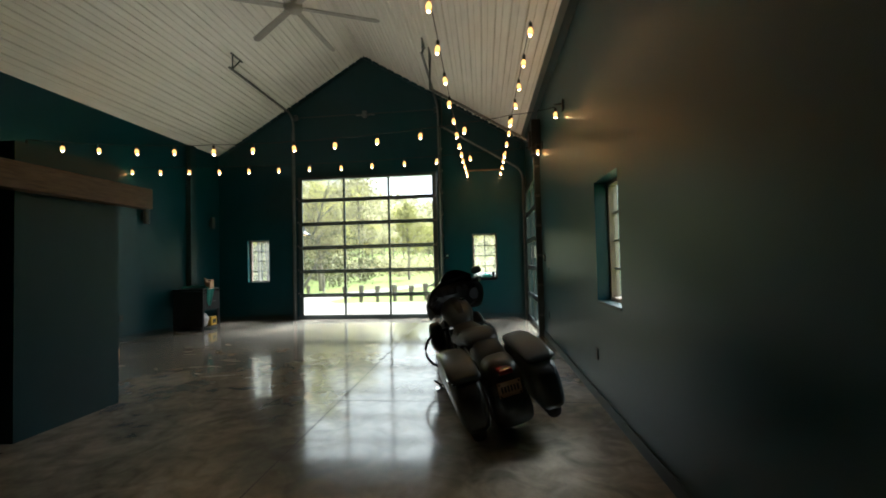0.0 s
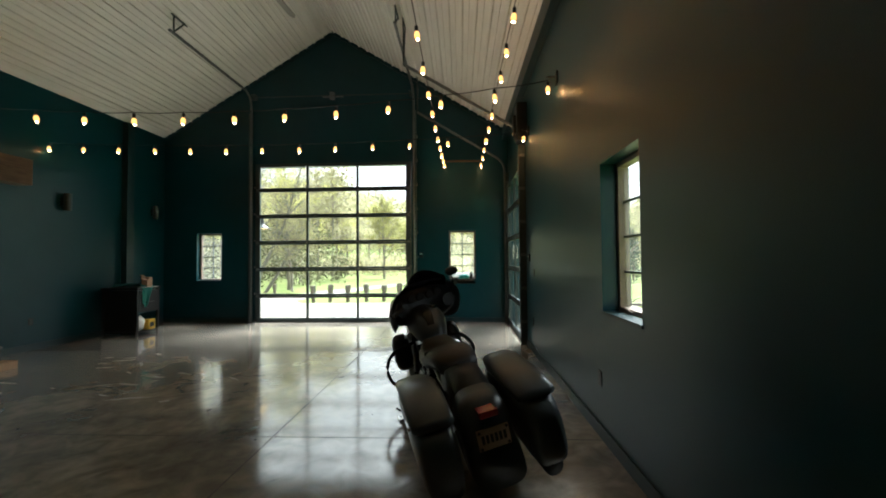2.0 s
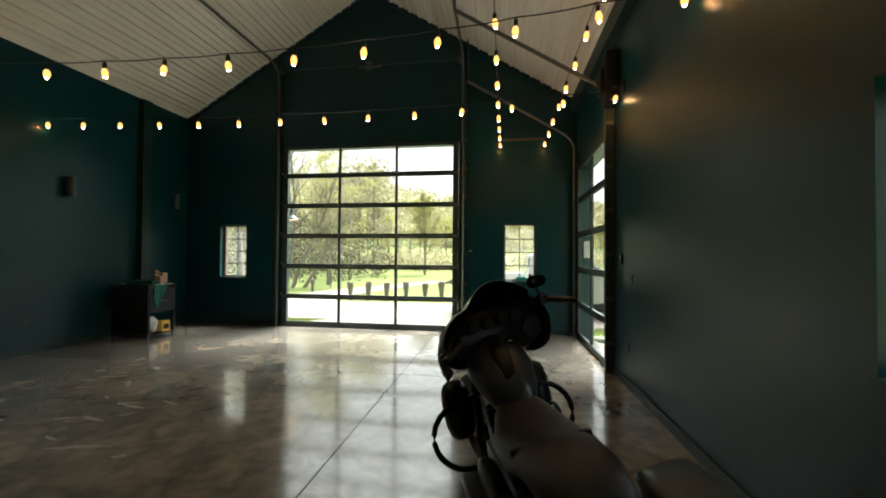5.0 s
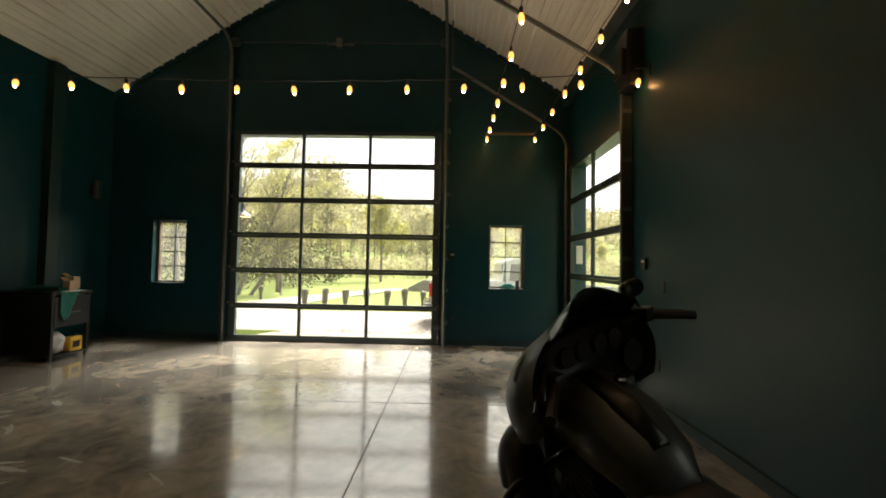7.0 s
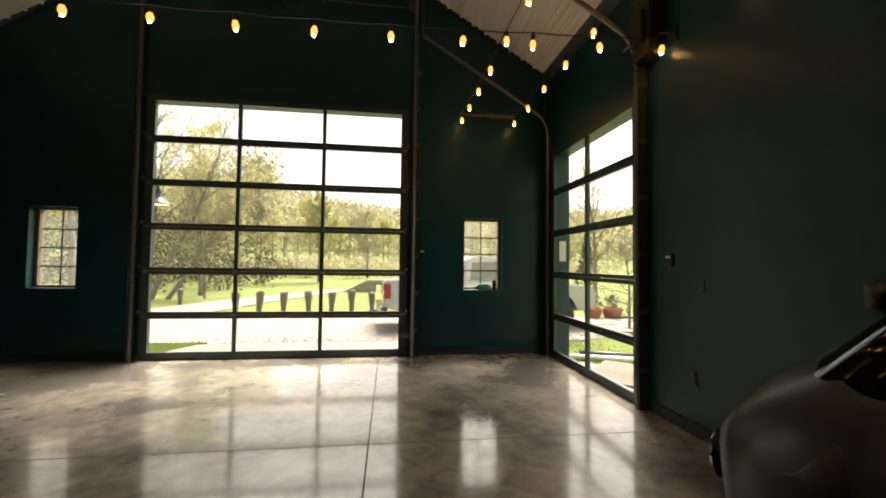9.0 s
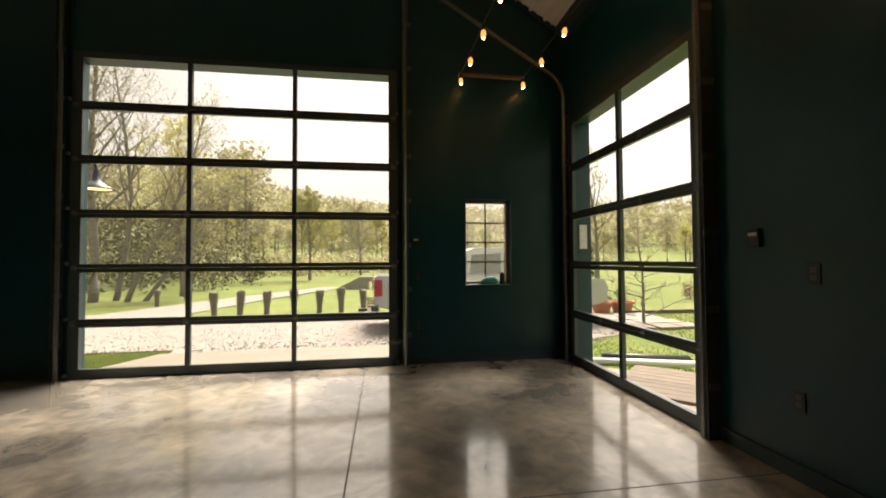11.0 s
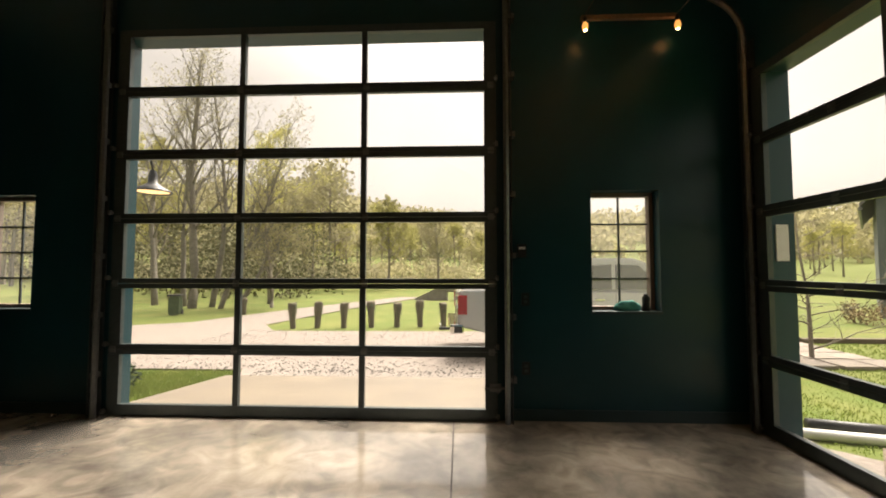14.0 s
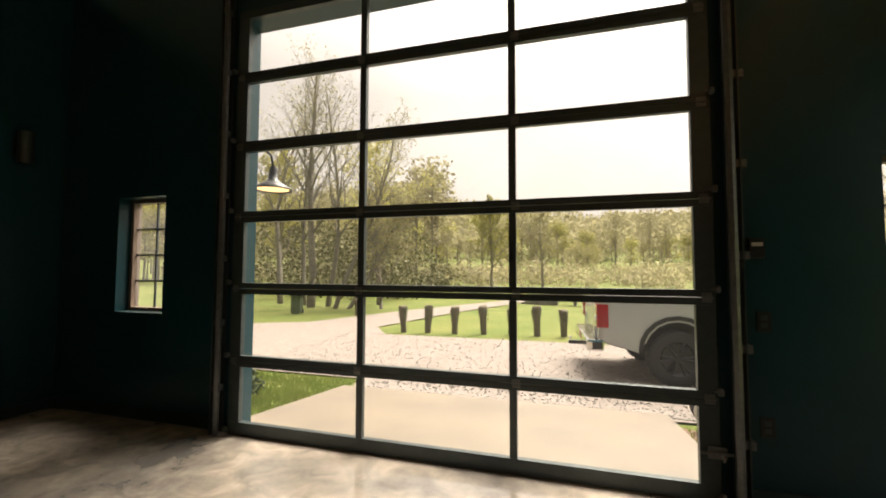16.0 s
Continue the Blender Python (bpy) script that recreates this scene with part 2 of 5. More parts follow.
M_FLAG = material("pale_flagstone", (0.26, 0.22, 0.18), 0.85, second=(0.19, 0.16, 0.13), scale=5, random_value=0.15)
M_DECK = material("weathered_deck", (0.15, 0.105, 0.065), 0.75, second=(0.085, 0.062, 0.042), scale=6, stretch=(1, 9, 9), random_value=0.2)
M_PVC = material("white_pipe", (0.75, 0.74, 0.70), 0.4)
M_LAMPGLOW = material("lit_shade_inside", (0.8, 0.7, 0.5), 0.5, emit=(1.0, 0.55, 0.2), power=0.3)
M_BUSH = material("yellow_shrub", (0.42, 0.32, 0.03), 0.8, second=(0.28, 0.26, 0.04), scale=8)
M_BUSHGREEN = material("dark_shrub", (0.035, 0.055, 0.022), 0.85, second=(0.06, 0.09, 0.03), scale=8)
M_STRAW = material("dry_straw", (0.30, 0.20, 0.11), 0.85, second=(0.20, 0.13, 0.07), scale=8)
M_MULCH = material("brown_mulch", (0.22, 0.13, 0.08), 0.9, second=(0.13, 0.08, 0.05), scale=12, bump=0.8, bump_scale=30)


# ---- shaping helpers ----
def part(name, bm, mat, parent=None, label="", smooth=False):
    """One mesh object out of a bmesh, under a thing or a part."""
    me = bpy.data.meshes.new(name)
    bmesh.ops.recalc_face_normals(bm, faces=bm.faces)
    bm.to_mesh(me)
    bm.free()
    if smooth:
        for p in me.polygons:
            p.use_smooth = True
    me.materials.append(mat)
    ob = new(name, me)
    if parent:
        ob.parent = parent
    if label:
        ob["label"] = label
    return ob


def empty(name, m, label, category, group="", kind=""):
    ob = new(name)
    ob.empty_display_size = 0.1
    ob.matrix_world = m
    return tagged(ob, label, category, group, kind)


def setting(name, bm, mat, label, category="wall"):
    return tagged(part(name, bm, mat), label, category, kind="structure")


def box(bm, x0, y0, z0, x1, y1, z1, bevel=0.0):
    r = bmesh.ops.create_cube(bm, size=1)
    vs = r["verts"]
    for v in vs:
        v.co = Vector(((x0 + x1) / 2 + v.co.x * (x1 - x0), (y0 + y1) / 2 + v.co.y * (y1 - y0), (z0 + z1) / 2 + v.co.z * (z1 - z0)))
    if bevel:
        es = list({e for v in vs for e in v.link_edges})
        bmesh.ops.bevel(bm, geom=es, offset=bevel, segments=2, affect="EDGES", profile=0.7)
    return bm


def boxes(*rows, bevel=0.0):
    bm = bmesh.new()
    for r in rows:
        box(bm, *r, bevel=bevel)
    return bm


def tube(bm, pts, radius, seg=10, cap=True, radii=None):
    """A round bar along a line of points."""
    rings = []
    pts = [Vector(p) for p in pts]
    up = Vector((0, 0, 1))
    for i, p in enumerate(pts):
        d = (pts[min(i + 1, len(pts) - 1)] - pts[max(i - 1, 0)]).normalized()
        a = d.cross(up)
        if a.length < 1e-3:
            a = d.cross(Vector((1, 0, 0)))
        a.normalize()
        b = d.cross(a)
        r = radii[i] if radii else radius
        rings.append([bm.verts.new(p + r * (math.cos(2 * math.pi * k / seg) * a + math.sin(2 * math.pi * k / seg) * b)) for k in range(seg)])
    for r0, r1 in zip(rings, rings[1:]):
        for k in range(seg):
            bm.faces.new((r0[k], r0[(k + 1) % seg], r1[(k + 1) % seg], r1[k]))
    if cap:
        bm.faces.new(rings[0])
        bm.faces.new(rings[-1])
    return bm


def arc(c, r, a0, a1, plane, n=8):
    """Points on an arc; plane gives the two axes."""
    c, u, v = Vector(c), Vector(plane[0]), Vector(plane[1])
    return [c + r * (math.cos(a0 + (a1 - a0) * i / n) * u + math.sin(a0 + (a1 - a0) * i / n) * v) for i in range(n + 1)]


def ring_shape(w, h, power, n=24):
    out = []
    for k in range(n):
        a = 2 * math.pi * k / n
        c, s = math.cos(a), math.sin(a)
        out.append((w * math.copysign(abs(c) ** (2 / power), c), h * math.copysign(abs(s) ** (2 / power), s)))
    return out


def loft(bm, sections, n=24):
    """Rounded hull along y: (y, x, z, half width, half height, squareness, shear of y with z)."""
    rings = []
    for y, x, z, w, h, p, sh in sections:
        rings.append([bm.verts.new((x + dx, y + sh * dz, z + dz)) for dx, dz in ring_shape(w, h, p, n)])
    for r0, r1 in zip(rings, rings[1:]):
        for k in range(n):
            bm.faces.new((r0[k], r0[(k + 1) % n], r1[(k + 1) % n], r1[k]))
    bm.faces.new(rings[0])
    bm.faces.new(rings[-1])
    return bm


def prism(bm, profile, a, b, axes="xz", bevel=0.0):
    """A flat outline given in two axes, pushed along the third from a to b."""
    order = {"xz": lambda p, q, t: (p, t, q), "yz": lambda p, q, t: (t, p, q), "xy": lambda p, q, t: (p, q, t)}[axes]
    lo = [bm.verts.new(order(p, q, a)) for p, q in profile]
    hi = [bm.verts.new(order(p, q, b)) for p, q in profile]
    n = len(profile)
    fs = [bm.faces.new(lo), bm.faces.new(hi)]
    for k in range(n):
        fs.append(bm.faces.new((lo[k], lo[(k + 1) % n], hi[(k + 1) % n], hi[k])))
    if bevel:
        es = [e for e in {e for f in fs[:2] for e in f.edges}]
        bmesh.ops.bevel(bm, geom=es, offset=bevel, segments=2, affect="EDGES")
    return bm


def spun(bm, profile, centre, axis="z", seg=20):
    """A turned shape: (radius, height) pairs about an axis through centre."""
    cx, cy, cz = centre
    rings = []
    for r, h in profile:
        row = []
        for k in range(seg):
            a = 2 * math.pi * k / seg
            u, v = r * math.cos(a), r * math.sin(a)
            row.append(bm.verts.new({"z": (cx + u, cy + v, cz + h), "x": (cx + h, cy + u, cz + v), "y": (cx + u, cy + h, cz + v)}[axis]))
        rings.append(row)
    for r0, r1 in zip(rings, rings[1:]):
        for k in range(seg):
            bm.faces.new((r0[k], r0[(k + 1) % seg], r1[(k + 1) % seg], r1[k]))
    for row, (r, h) in ((rings[0], profile[0]), (rings[-1], profile[-1])) if profile[0] != profile[-1] else ():
        if r > 1e-4:
            bm.faces.new(row)
    return bm


def wall_with_holes(a0, a1, z0, z1, holes, lo, hi, axis):
    """A thick wall cut into blocks round its openings. holes: (a, b, z, z) along the wall."""
    bm = bmesh.new()
    cuts = sorted({a0, a1, *[h[0] for h in holes], *[h[1] for h in holes]})
    for p, q in zip(cuts, cuts[1:]):
        solid = [(z0, z1)]
        for h in holes:
            if h[0] <= p + 1e-6 and h[1] >= q - 1e-6:
                nxt = []
                for s, e in solid:
                    if h[2] > s:
                        nxt.append((s, min(h[2], e)))
                    if h[3] < e:
                        nxt.append((max(h[3], s), e))
                solid = nxt
        for s, e in solid:
            if axis == "x":
                box(bm, p, lo, s, q, hi, e)
            else:
                box(bm, lo, p, s, hi, q, e)
    bmesh.ops.remove_doubles(bm, verts=bm.verts, dist=1e-5)
    return bm


# ---- plan ----
LX, RX, FY, BY = -6.88, 1.15, 9.97, -4.5
TH = 0.22
EAVE, RIDGE_X, RIDGE = 4.33, -2.865, 6.76
PITCH = (RIDGE - EAVE) / (RX - RIDGE_X)
DOOR = (-4.67, -1.06, 0.0, 3.62)
WIN_R, WIN_L = (-0.20, 0.41, 0.97, 2.07), (-6.09, -5.50, 0.97, 2.07)
SIDE = (7.625, 9.70, 0.0, 3.02)
WIN_SR, WIN_SL = (3.30, 3.98, 0.99, 2.13), (5.72, 6.45, 0.95, 2.07)


def roof_z(x):
    return RIDGE - PITCH * abs(x - RIDGE_X)


# ---- structure ----
setting("wall_north", wall_with_holes(LX - TH, RX + TH, 0, EAVE, [DOOR, WIN_R, WIN_L], FY, FY + TH, "x"), M_WALL, "dark teal painted front wall with glazed overhead door")
setting("gable_north", prism(bmesh.new(), [(LX - TH, EAVE), (RX + TH, EAVE), (RIDGE_X, RIDGE + 0.13)], FY, FY + TH), M_WALL, "dark teal painted gable above the overhead door")
setting("wall_east", wall_with_holes(BY, FY, 0, EAVE, [SIDE, WIN_SR], RX, RX + TH, "y"), M_WALL, "dark teal satin painted side wall")
setting("wall_west", wall_with_holes(BY, FY, 0, EAVE, [WIN_SL], LX - TH, LX, "y"), M_WALL, "dark teal painted side wall")
setting("wall_south", boxes((LX - TH, BY - TH, 0, RX + TH, BY, EAVE)), M_WALL, "dark painted rear wall")
setting("gable_south", prism(bmesh.new(), [(LX - TH, EAVE), (RX + TH, EAVE), (RIDGE_X, RIDGE + 0.13)], BY - TH, BY), M_WALL, "dark painted rear gable")


def ceiling_half(side):
    """Ribbed steel liner: flat pans with trapezoid ribs that run along the building."""
    bm = bmesh.new()
    span = abs((RX if side > 0 else LX) - RIDGE_X)
    L = span * math.hypot(1, PITCH)
    prof = [(0.0, 0.0)]
    s = 0.02
    k = 0
    while s < L - 0.25:
        prof += [(s, 0), (s + 0.012, 0.030), (s + 0.042, 0.030), (s + 0.054, 0)]
        prof += [(s + 0.12, 0), (s + 0.126, 0.012), (s + 0.144, 0.012), (s + 0.150, 0)]
        s += 0.229
        k += 1
    prof.append((L + 0.05, 0))
    ux, uz = side / math.hypot(1, PITCH), -PITCH / math.hypot(1, PITCH)
    nx, nz = uz * side, -ux * side
    rows = []
    for y in (BY, FY):
        rows.append([bm.verts.new((RIDGE_X + ux * a + nx * h * 1.0, y, RIDGE + uz * a - abs(nz) * h)) for a, h in prof])
    for i in range(len(prof) - 1):
        bm.faces.new((rows[0][i], rows[0][i + 1], rows[1][i + 1], rows[1][i]))
    top = [bm.verts.new((RIDGE_X + ux * a, y, RIDGE + uz * a + 0.14)) for y in (BY - TH, FY + TH) for a in (0, L + 0.32)]
    bm.faces.new((top[0], top[1], top[3], top[2]))
    return bm


setting("ceiling", ceiling_half(1), M_CEIL, "white ribbed steel ceiling slope with string lights below", "ceiling")
setting("ceiling", ceiling_half(-1), M_CEIL, "white ribbed steel ceiling slope with a fan below", "ceiling")
setting("trim", prism(bmesh.new(), [(RX - 0.001, EAVE - 0.20), (RX - 0.11, EAVE - 0.20), (RX - 0.11, EAVE + 0.055), (RX - 0.001, EAVE - 0.01)], BY, FY - 0.002), M_TRIM, "dark eave trim along the ceiling edge", "trim")
for sx in (-1, 1):
    xe = RX if sx > 0 else LX
    setting("trim", prism(bmesh.new(), [(RIDGE_X, RIDGE + 0.02), (xe, EAVE + 0.02), (xe, EAVE - 0.085), (RIDGE_X, RIDGE - 0.085)], FY - 0.03, FY - 0.002), M_WALL, "dark painted closing strip under the ceiling edge", "trim")
setting("floor", boxes((LX - TH, BY - TH, -0.15, RX + TH, FY + 0.235, 0.0)), M_FLOOR, "polished mottled concrete floor with worn patches", "floor")
for x0, y0, x1, y1 in ((-1.455, BY, -1.445, FY), (LX, 4.0 - 0.004, RX, 4.0 + 0.004), (LX, 7.05 - 0.004, RX, 7.05 + 0.004), (LX, 0.947, RX, 0.953)):
    setting("joint", boxes((x0, y0, -0.02, x1, y1, 0.0012)), M_JOINT, "dark sawn control joint in the concrete floor", "floor joint")


def baseboards():
    t = 0.016
    rows = [(LX, FY - t, 0, DOOR[0] - 0.14, FY - 0.001, 0.10), (DOOR[1] + 0.14, FY - t, 0, RX, FY - 0.001, 0.10),
            (RX - t, BY, 0, RX - 0.001, SIDE[0] - 0.13, 0.10), (RX - t, SIDE[1] + 0.12, 0, RX - 0.001, FY - t, 0.10),
            (LX + 0.001, BY, 0, LX + t, FY - t, 0.10)]
    for r in rows:
        setting("baseboard", boxes(r, bevel=0.003), M_TRIM, "dark painted baseboard along the concrete floor", "baseboard")


baseboards()


# ---- overhead doors ----
def overhead_door(name, label, length, rows, columns, pitch, mullions, side_gap=0.02):
    """A glazed sectional door in its own frame: x along the door, y outward, z up."""
    door = empty(name, Matrix(), label, "overhead door", kind="structure")
    half = 0.045
    for r in range(rows):
        z0, z1 = r * pitch + 0.002, (r + 1) * pitch - 0.002
        lo = 0.105 if r == 0 else half
        hi = 0.07 if r == rows - 1 else half
        bars = [(0, 0, z0, length, half, z0 + lo), (0, 0, z1 - hi, length, half, z1),
                (0, 0, z0 + lo, 0.11, half, z1 - hi), (length - 0.11, 0, z0 + lo, length, half, z1 - hi)]
        for m in mullions:
            bars.append((m - 0.026, 0, z0 + lo, m + 0.026, half, z1 - hi))
        sec = part("door_section", boxes(*bars, bevel=0.004), M_ALU, door)
        xs = [0.11, *mullions, length - 0.11]
        for i, (p, q) in enumerate(zip(xs, xs[1:])):
            p2, q2 = p + (0.026 if i else 0), q - (0.026 if i < len(xs) - 2 else 0)
            pane = part("pane", boxes((p2 - 0.004, 0.018, z0 + lo - 0.004, q2 + 0.004, 0.024, z1 - hi + 0.004)), M_GLASS, sec)
            pane.visible_shadow = False
        if r:
            for x in (0.05, length / 3, 2 * length / 3, length - 0.05):
                bm = boxes((x - 0.028, -0.006, z0 - 0.032, x + 0.028, -0.001, z0 + 0.028), bevel=0.002)
                tube(bm, [(x - 0.03, -0.010, z0 - 0.002), (x + 0.03, -0.010, z0 - 0.002)], 0.007, 8)
                part("hinge", bm, M_STEEL, sec)
        for x in (0.03, length - 0.03):
            bm = spun(bmesh.new(), [(0.022, -0.012), (0.024, 0), (0.022, 0.012)], (x - 0.03 if x < 1 else x + 0.03, -0.03, z0 + 0.05), "x", 12)
            tube(bm, [(x, -0.03, z0 + 0.05), (x - 0.03 if x < 1 else x + 0.03, -0.03, z0 + 0.05)], 0.006, 6)
            part("roller", bm, M_STEEL, sec)
    part("weather_seal", boxes((0, 0.005, -0.002, length, 0.04, 0.004)), M_BLACK, door)
    return door


W = 3.61
front = overhead_door("door_1", "closed glazed overhead door with dark aluminium frame", W, 6, 3, 0.61, [-3.45 - DOOR[0] + 0.0, -2.285 - DOOR[0]])
front.matrix_world = pose(DOOR[0], FY - 0.05, 0)
side = overhead_door("door_2", "closed glazed overhead door in the side wall", 2.175, 5, 2, 0.61, [1.09])
side.matrix_world = Matrix(((0, 1, 0, RX - 0.05), (-1, 0, 0, 9.75), (0, 0, 1, 0), (0, 0, 0, 1)))


def channel(bm, pts, w=0.028):
    tube(bm, pts, w, 6)
    return bm


def track_front(x, sgn):
    """Vertical high-lift track, bend, and ceiling run with its hanger."""
    th = empty("door_track", pose(x, FY - 0.09, 0), "galvanised overhead door track bending under the ceiling", "door track", "front door tracks")
    top = 5.28
    part("vertical_rail", channel(bmesh.new(), [(0, 0, 0), (0, 0, top - 0.3)], 0.026), M_STEEL, th)
    part("bend", channel(bmesh.new(), arc((0, -0.3, top - 0.3), 0.3, 0, math.pi / 2, ((0, 1, 0), (0, 0, 1))), 0.026), M_STEEL, th, smooth=True)
    part("ceiling_rail", channel(bmesh.new(), [(0, -0.3, top), (0, -2.65, top)], 0.026), M_STEEL, th)
    zc = roof_z(x)
    part("angle_strip", boxes((-0.004 + sgn * 0.045, -0.02, 0, 0.004 + sgn * 0.045, 0.075, top - 0.45), (sgn * 0.02 - 0.03, 0.068, 0, sgn * 0.02 + 0.03, 0.076, top - 0.45)), M_ALU, th)
    for i in range(8):
        z = 0.35 + i * 0.55
        part("bracket", boxes((sgn * 0.02 - 0.02, -0.01, z, sgn * 0.02 + 0.04 * (sgn > 0) + 0.02, 0.075, z + 0.05), bevel=0.004), M_STEEL, th)
    h = bmesh.new()
    tube(h, [(0, -2.55, top), (0, -2.55, zc - 0.02)], 0.014, 6)
    tube(h, [(0, -2.55, top + 0.02), (0, -2.28, zc - 0.02)], 0.014, 6)
    tube(h, [(0, -2.60, zc - 0.03), (0, -2.22, zc - 0.03)], 0.016, 6)
    part("hanger", h, M_ALU, th)
    return th


track_front(DOOR[0] - 0.085, -1)
track_front(DOOR[1] + 0.085, 1)


def track_side(y, sgn):
    th = empty("door_track", pose(RX - 0.09, y, 0), "galvanised side door track rising along the ceiling slope", "door track", "side door tracks")
    top = 3.35
    a = math.atan(PITCH)
    R = 0.38
    part("vertical_rail", channel(bmesh.new(), [(0, 0, 0), (0, 0, top)], 0.026), M_STEEL, th)
    pts = arc((-R, 0, top), R, 0, math.pi / 2 - a, ((1, 0, 0), (0, 0, 1)))
    part("bend", channel(bmesh.new(), pts, 0.026), M_STEEL, th, smooth=True)
    e = pts[-1]
    d = Vector((-math.cos(a), 0, math.sin(a)))
    end = e + d * 2.05
    part("slope_rail", channel(bmesh.new(), [e, end], 0.026), M_STEEL, th)
    part("angle_strip", boxes((-0.02, sgn * 0.045 - 0.004, 0, 0.085, sgn * 0.045 + 0.004, top), (0.078, sgn * 0.02 - 0.03, 0, 0.086, sgn * 0.02 + 0.03, top)), M_ALU, th)
    for i in range(6):
        z = 0.35 + i * 0.55
        part("bracket", boxes((-0.01, sgn * 0.03 - 0.025, z, 0.085, sgn * 0.03 + 0.025, z + 0.05), bevel=0.004), M_STEEL, th)
    h = bmesh.new()
    xw = RX - 0.09 + end.x
    zc = roof_z(xw) - 0.02
    tube(h, [end, (end.x, 0, zc)], 0.014, 6)
    tube(h, [end, (end.x, 0.25, zc)], 0.014, 6)
    tube(h, [(end.x, -0.05, zc - 0.01), (end.x, 0.3, zc - 0.01)], 0.016, 6)
    part("hanger", h, M_ALU, th)
    return th


track_side(SIDE[0] - 0.075, -1)
track_side(SIDE[1] + 0.07, 1)

# torsion shaft above the front door, with its middle bearing plate
shaft = empty("torsion_shaft", pose(0, FY - 0.07, 5.22), "steel torsion shaft with bearing plate above the door", "door hardware")
part("rod", tube(bmesh.new(), [(DOOR[0] - 0.05, 0, 0), (DOOR[1] + 0.05, 0, 0)], 0.012, 8), M_ALU, shaft)
part("bearing_plate", boxes((-2.92, -0.02, -0.08, -2.82, 0.068, 0.08), (-3.10, 0.03, -0.02, -2.62, 0.068, 0.02), bevel=0.004), M_STEEL, shaft)
for x in (DOOR[0] - 0.03, DOOR[1] + 0.03):
    part("cable_drum", spun(bmesh.new(), [(0.03, -0.05), (0.07, -0.045), (0.07, 0.045), (0.03, 0.05)], (x, 0, 0), "x", 16), M_ALU, shaft)

opener = empty("door_opener", pose(RX - 0.002, 7.36, 3.30), "black wall-mounted garage door opener beside the track", "door opener")
part("housing", boxes((-0.17, -0.13, 0, 0, 0.13, 0.62), bevel=0.03), M_BLACK, opener)
part("motor_cover", boxes((-0.22, -0.09, 0.12, -0.172, 0.09, 0.42), bevel=0.02), M_BLACK, opener)
part("drive_shaft", tube(bmesh.new(), [(-0.08, 0.13, 0.3), (-0.08, 0.42, 0.3)], 0.013, 8), M_STEEL, opener)


def slide_latch(m, where):
    th = empty("slide_latch", m, "small steel slide latch on the door stile " + where, "door latch", "door latches")
    part("bolt", tube(bmesh.new(), [(-0.10, -0.02, 0), (0.10, -0.02, 0)], 0.010, 8), M_STEEL, th)
    part("plate", boxes((-0.05, -0.014, -0.035, 0.05, -0.001, 0.035), bevel=0.003), M_STEEL, th)
    part("grip", tube(bmesh.new(), [(0.02, -0.02, 0), (0.02, -0.06, -0.03)], 0.007, 6), M_STEEL, th)


slide_latch(pose(DOOR[1] - 0.02, FY - 0.051, 0.30), "near the floor")


# ---- windows ----
def window_unit(name, m, width, height, label):
    """Wood-framed window deep in its reveal: x across, y outward from the inner wall face, z up."""
    w = empty(name, m, label, "window", kind="structure")
    y0, y1, f = 0.12, 0.20, 0.038
    fr = part("window_frame", boxes((0, y0, 0, f, y1, height), (width - f, y0, 0, width, y1, height), (f, y0, 0, width - f, y1, f), (f, y0, height - f, width - f, y1, height), bevel=0.006), M_BRONZE, w, "brown stained wooden frame")
    part("pane", boxes((f, 0.163, f, width - f, 0.169, height - f)), M_VEILED, w).visible_shadow = False
    g = 0.008
    bars = [(width / 2 - g, 0.158, f, width / 2 + g, 0.174, height - f)]
    for k in (1, 2, 3):
        z = f + (height - 2 * f) * k / 4
        bars.append((f, 0.1575, z - g, width - f, 0.1745, z + g))
    part("muntin", boxes(*bars), M_ALU, w)
    part("window_sill", boxes((-0.01, -0.012, -0.02, width + 0.01, y0, 0.004), bevel=0.003), M_TRIM, w)
    part("crank_handle", tube(bmesh.new(), [(width * 0.3, 0.12, 0.03), (width * 0.36, 0.09, 0.035), (width * 0.5, 0.09, 0.03)], 0.009, 8), M_BRONZE, w)
    return w


window_unit("window_1", pose(WIN_R[0], FY, WIN_R[2]), WIN_R[1] - WIN_R[0], WIN_R[3] - WIN_R[2], "tall wood-framed window with grid beside the big door")
window_unit("window_2", pose(WIN_L[0], FY, WIN_L[2]), WIN_L[1] - WIN_L[0], WIN_L[3] - WIN_L[2], "tall wood-framed window with grid near the corner")
window_unit("window_3", Matrix(((0, 1, 0, RX), (-1, 0, 0, WIN_SR[1]), (0, 0, 1, WIN_SR[2]), (0, 0, 0, 1))), WIN_SR[1] - WIN_SR[0], WIN_SR[3] - WIN_SR[2], "deep-set wood-framed casement window beside the motorcycle")
window_unit("window_4", Matrix(((0, -1, 0, LX), (1, 0, 0, WIN_SL[0]), (0, 0, 1, WIN_SL[2]), (0, 0, 0, 1))), WIN_SL[1] - WIN_SL[0], WIN_SL[3] - WIN_SL[2], "wood-framed window in the far side wall")


# ---- closet block with timber header ----
setting("closet_wall", boxes((LX, 2.90, 0, -3.80, 3.86, 2.50)), M_WALL, "dark teal painted closet wall projecting into the room", "partition")
tagged(part("timber_beam", boxes((-3.80, 2.1, 2.075, -3.66, 4.15, 2.30), bevel=0.008), M_BEAM), "rough stained timber beam fixed to the closet wall", "beam")


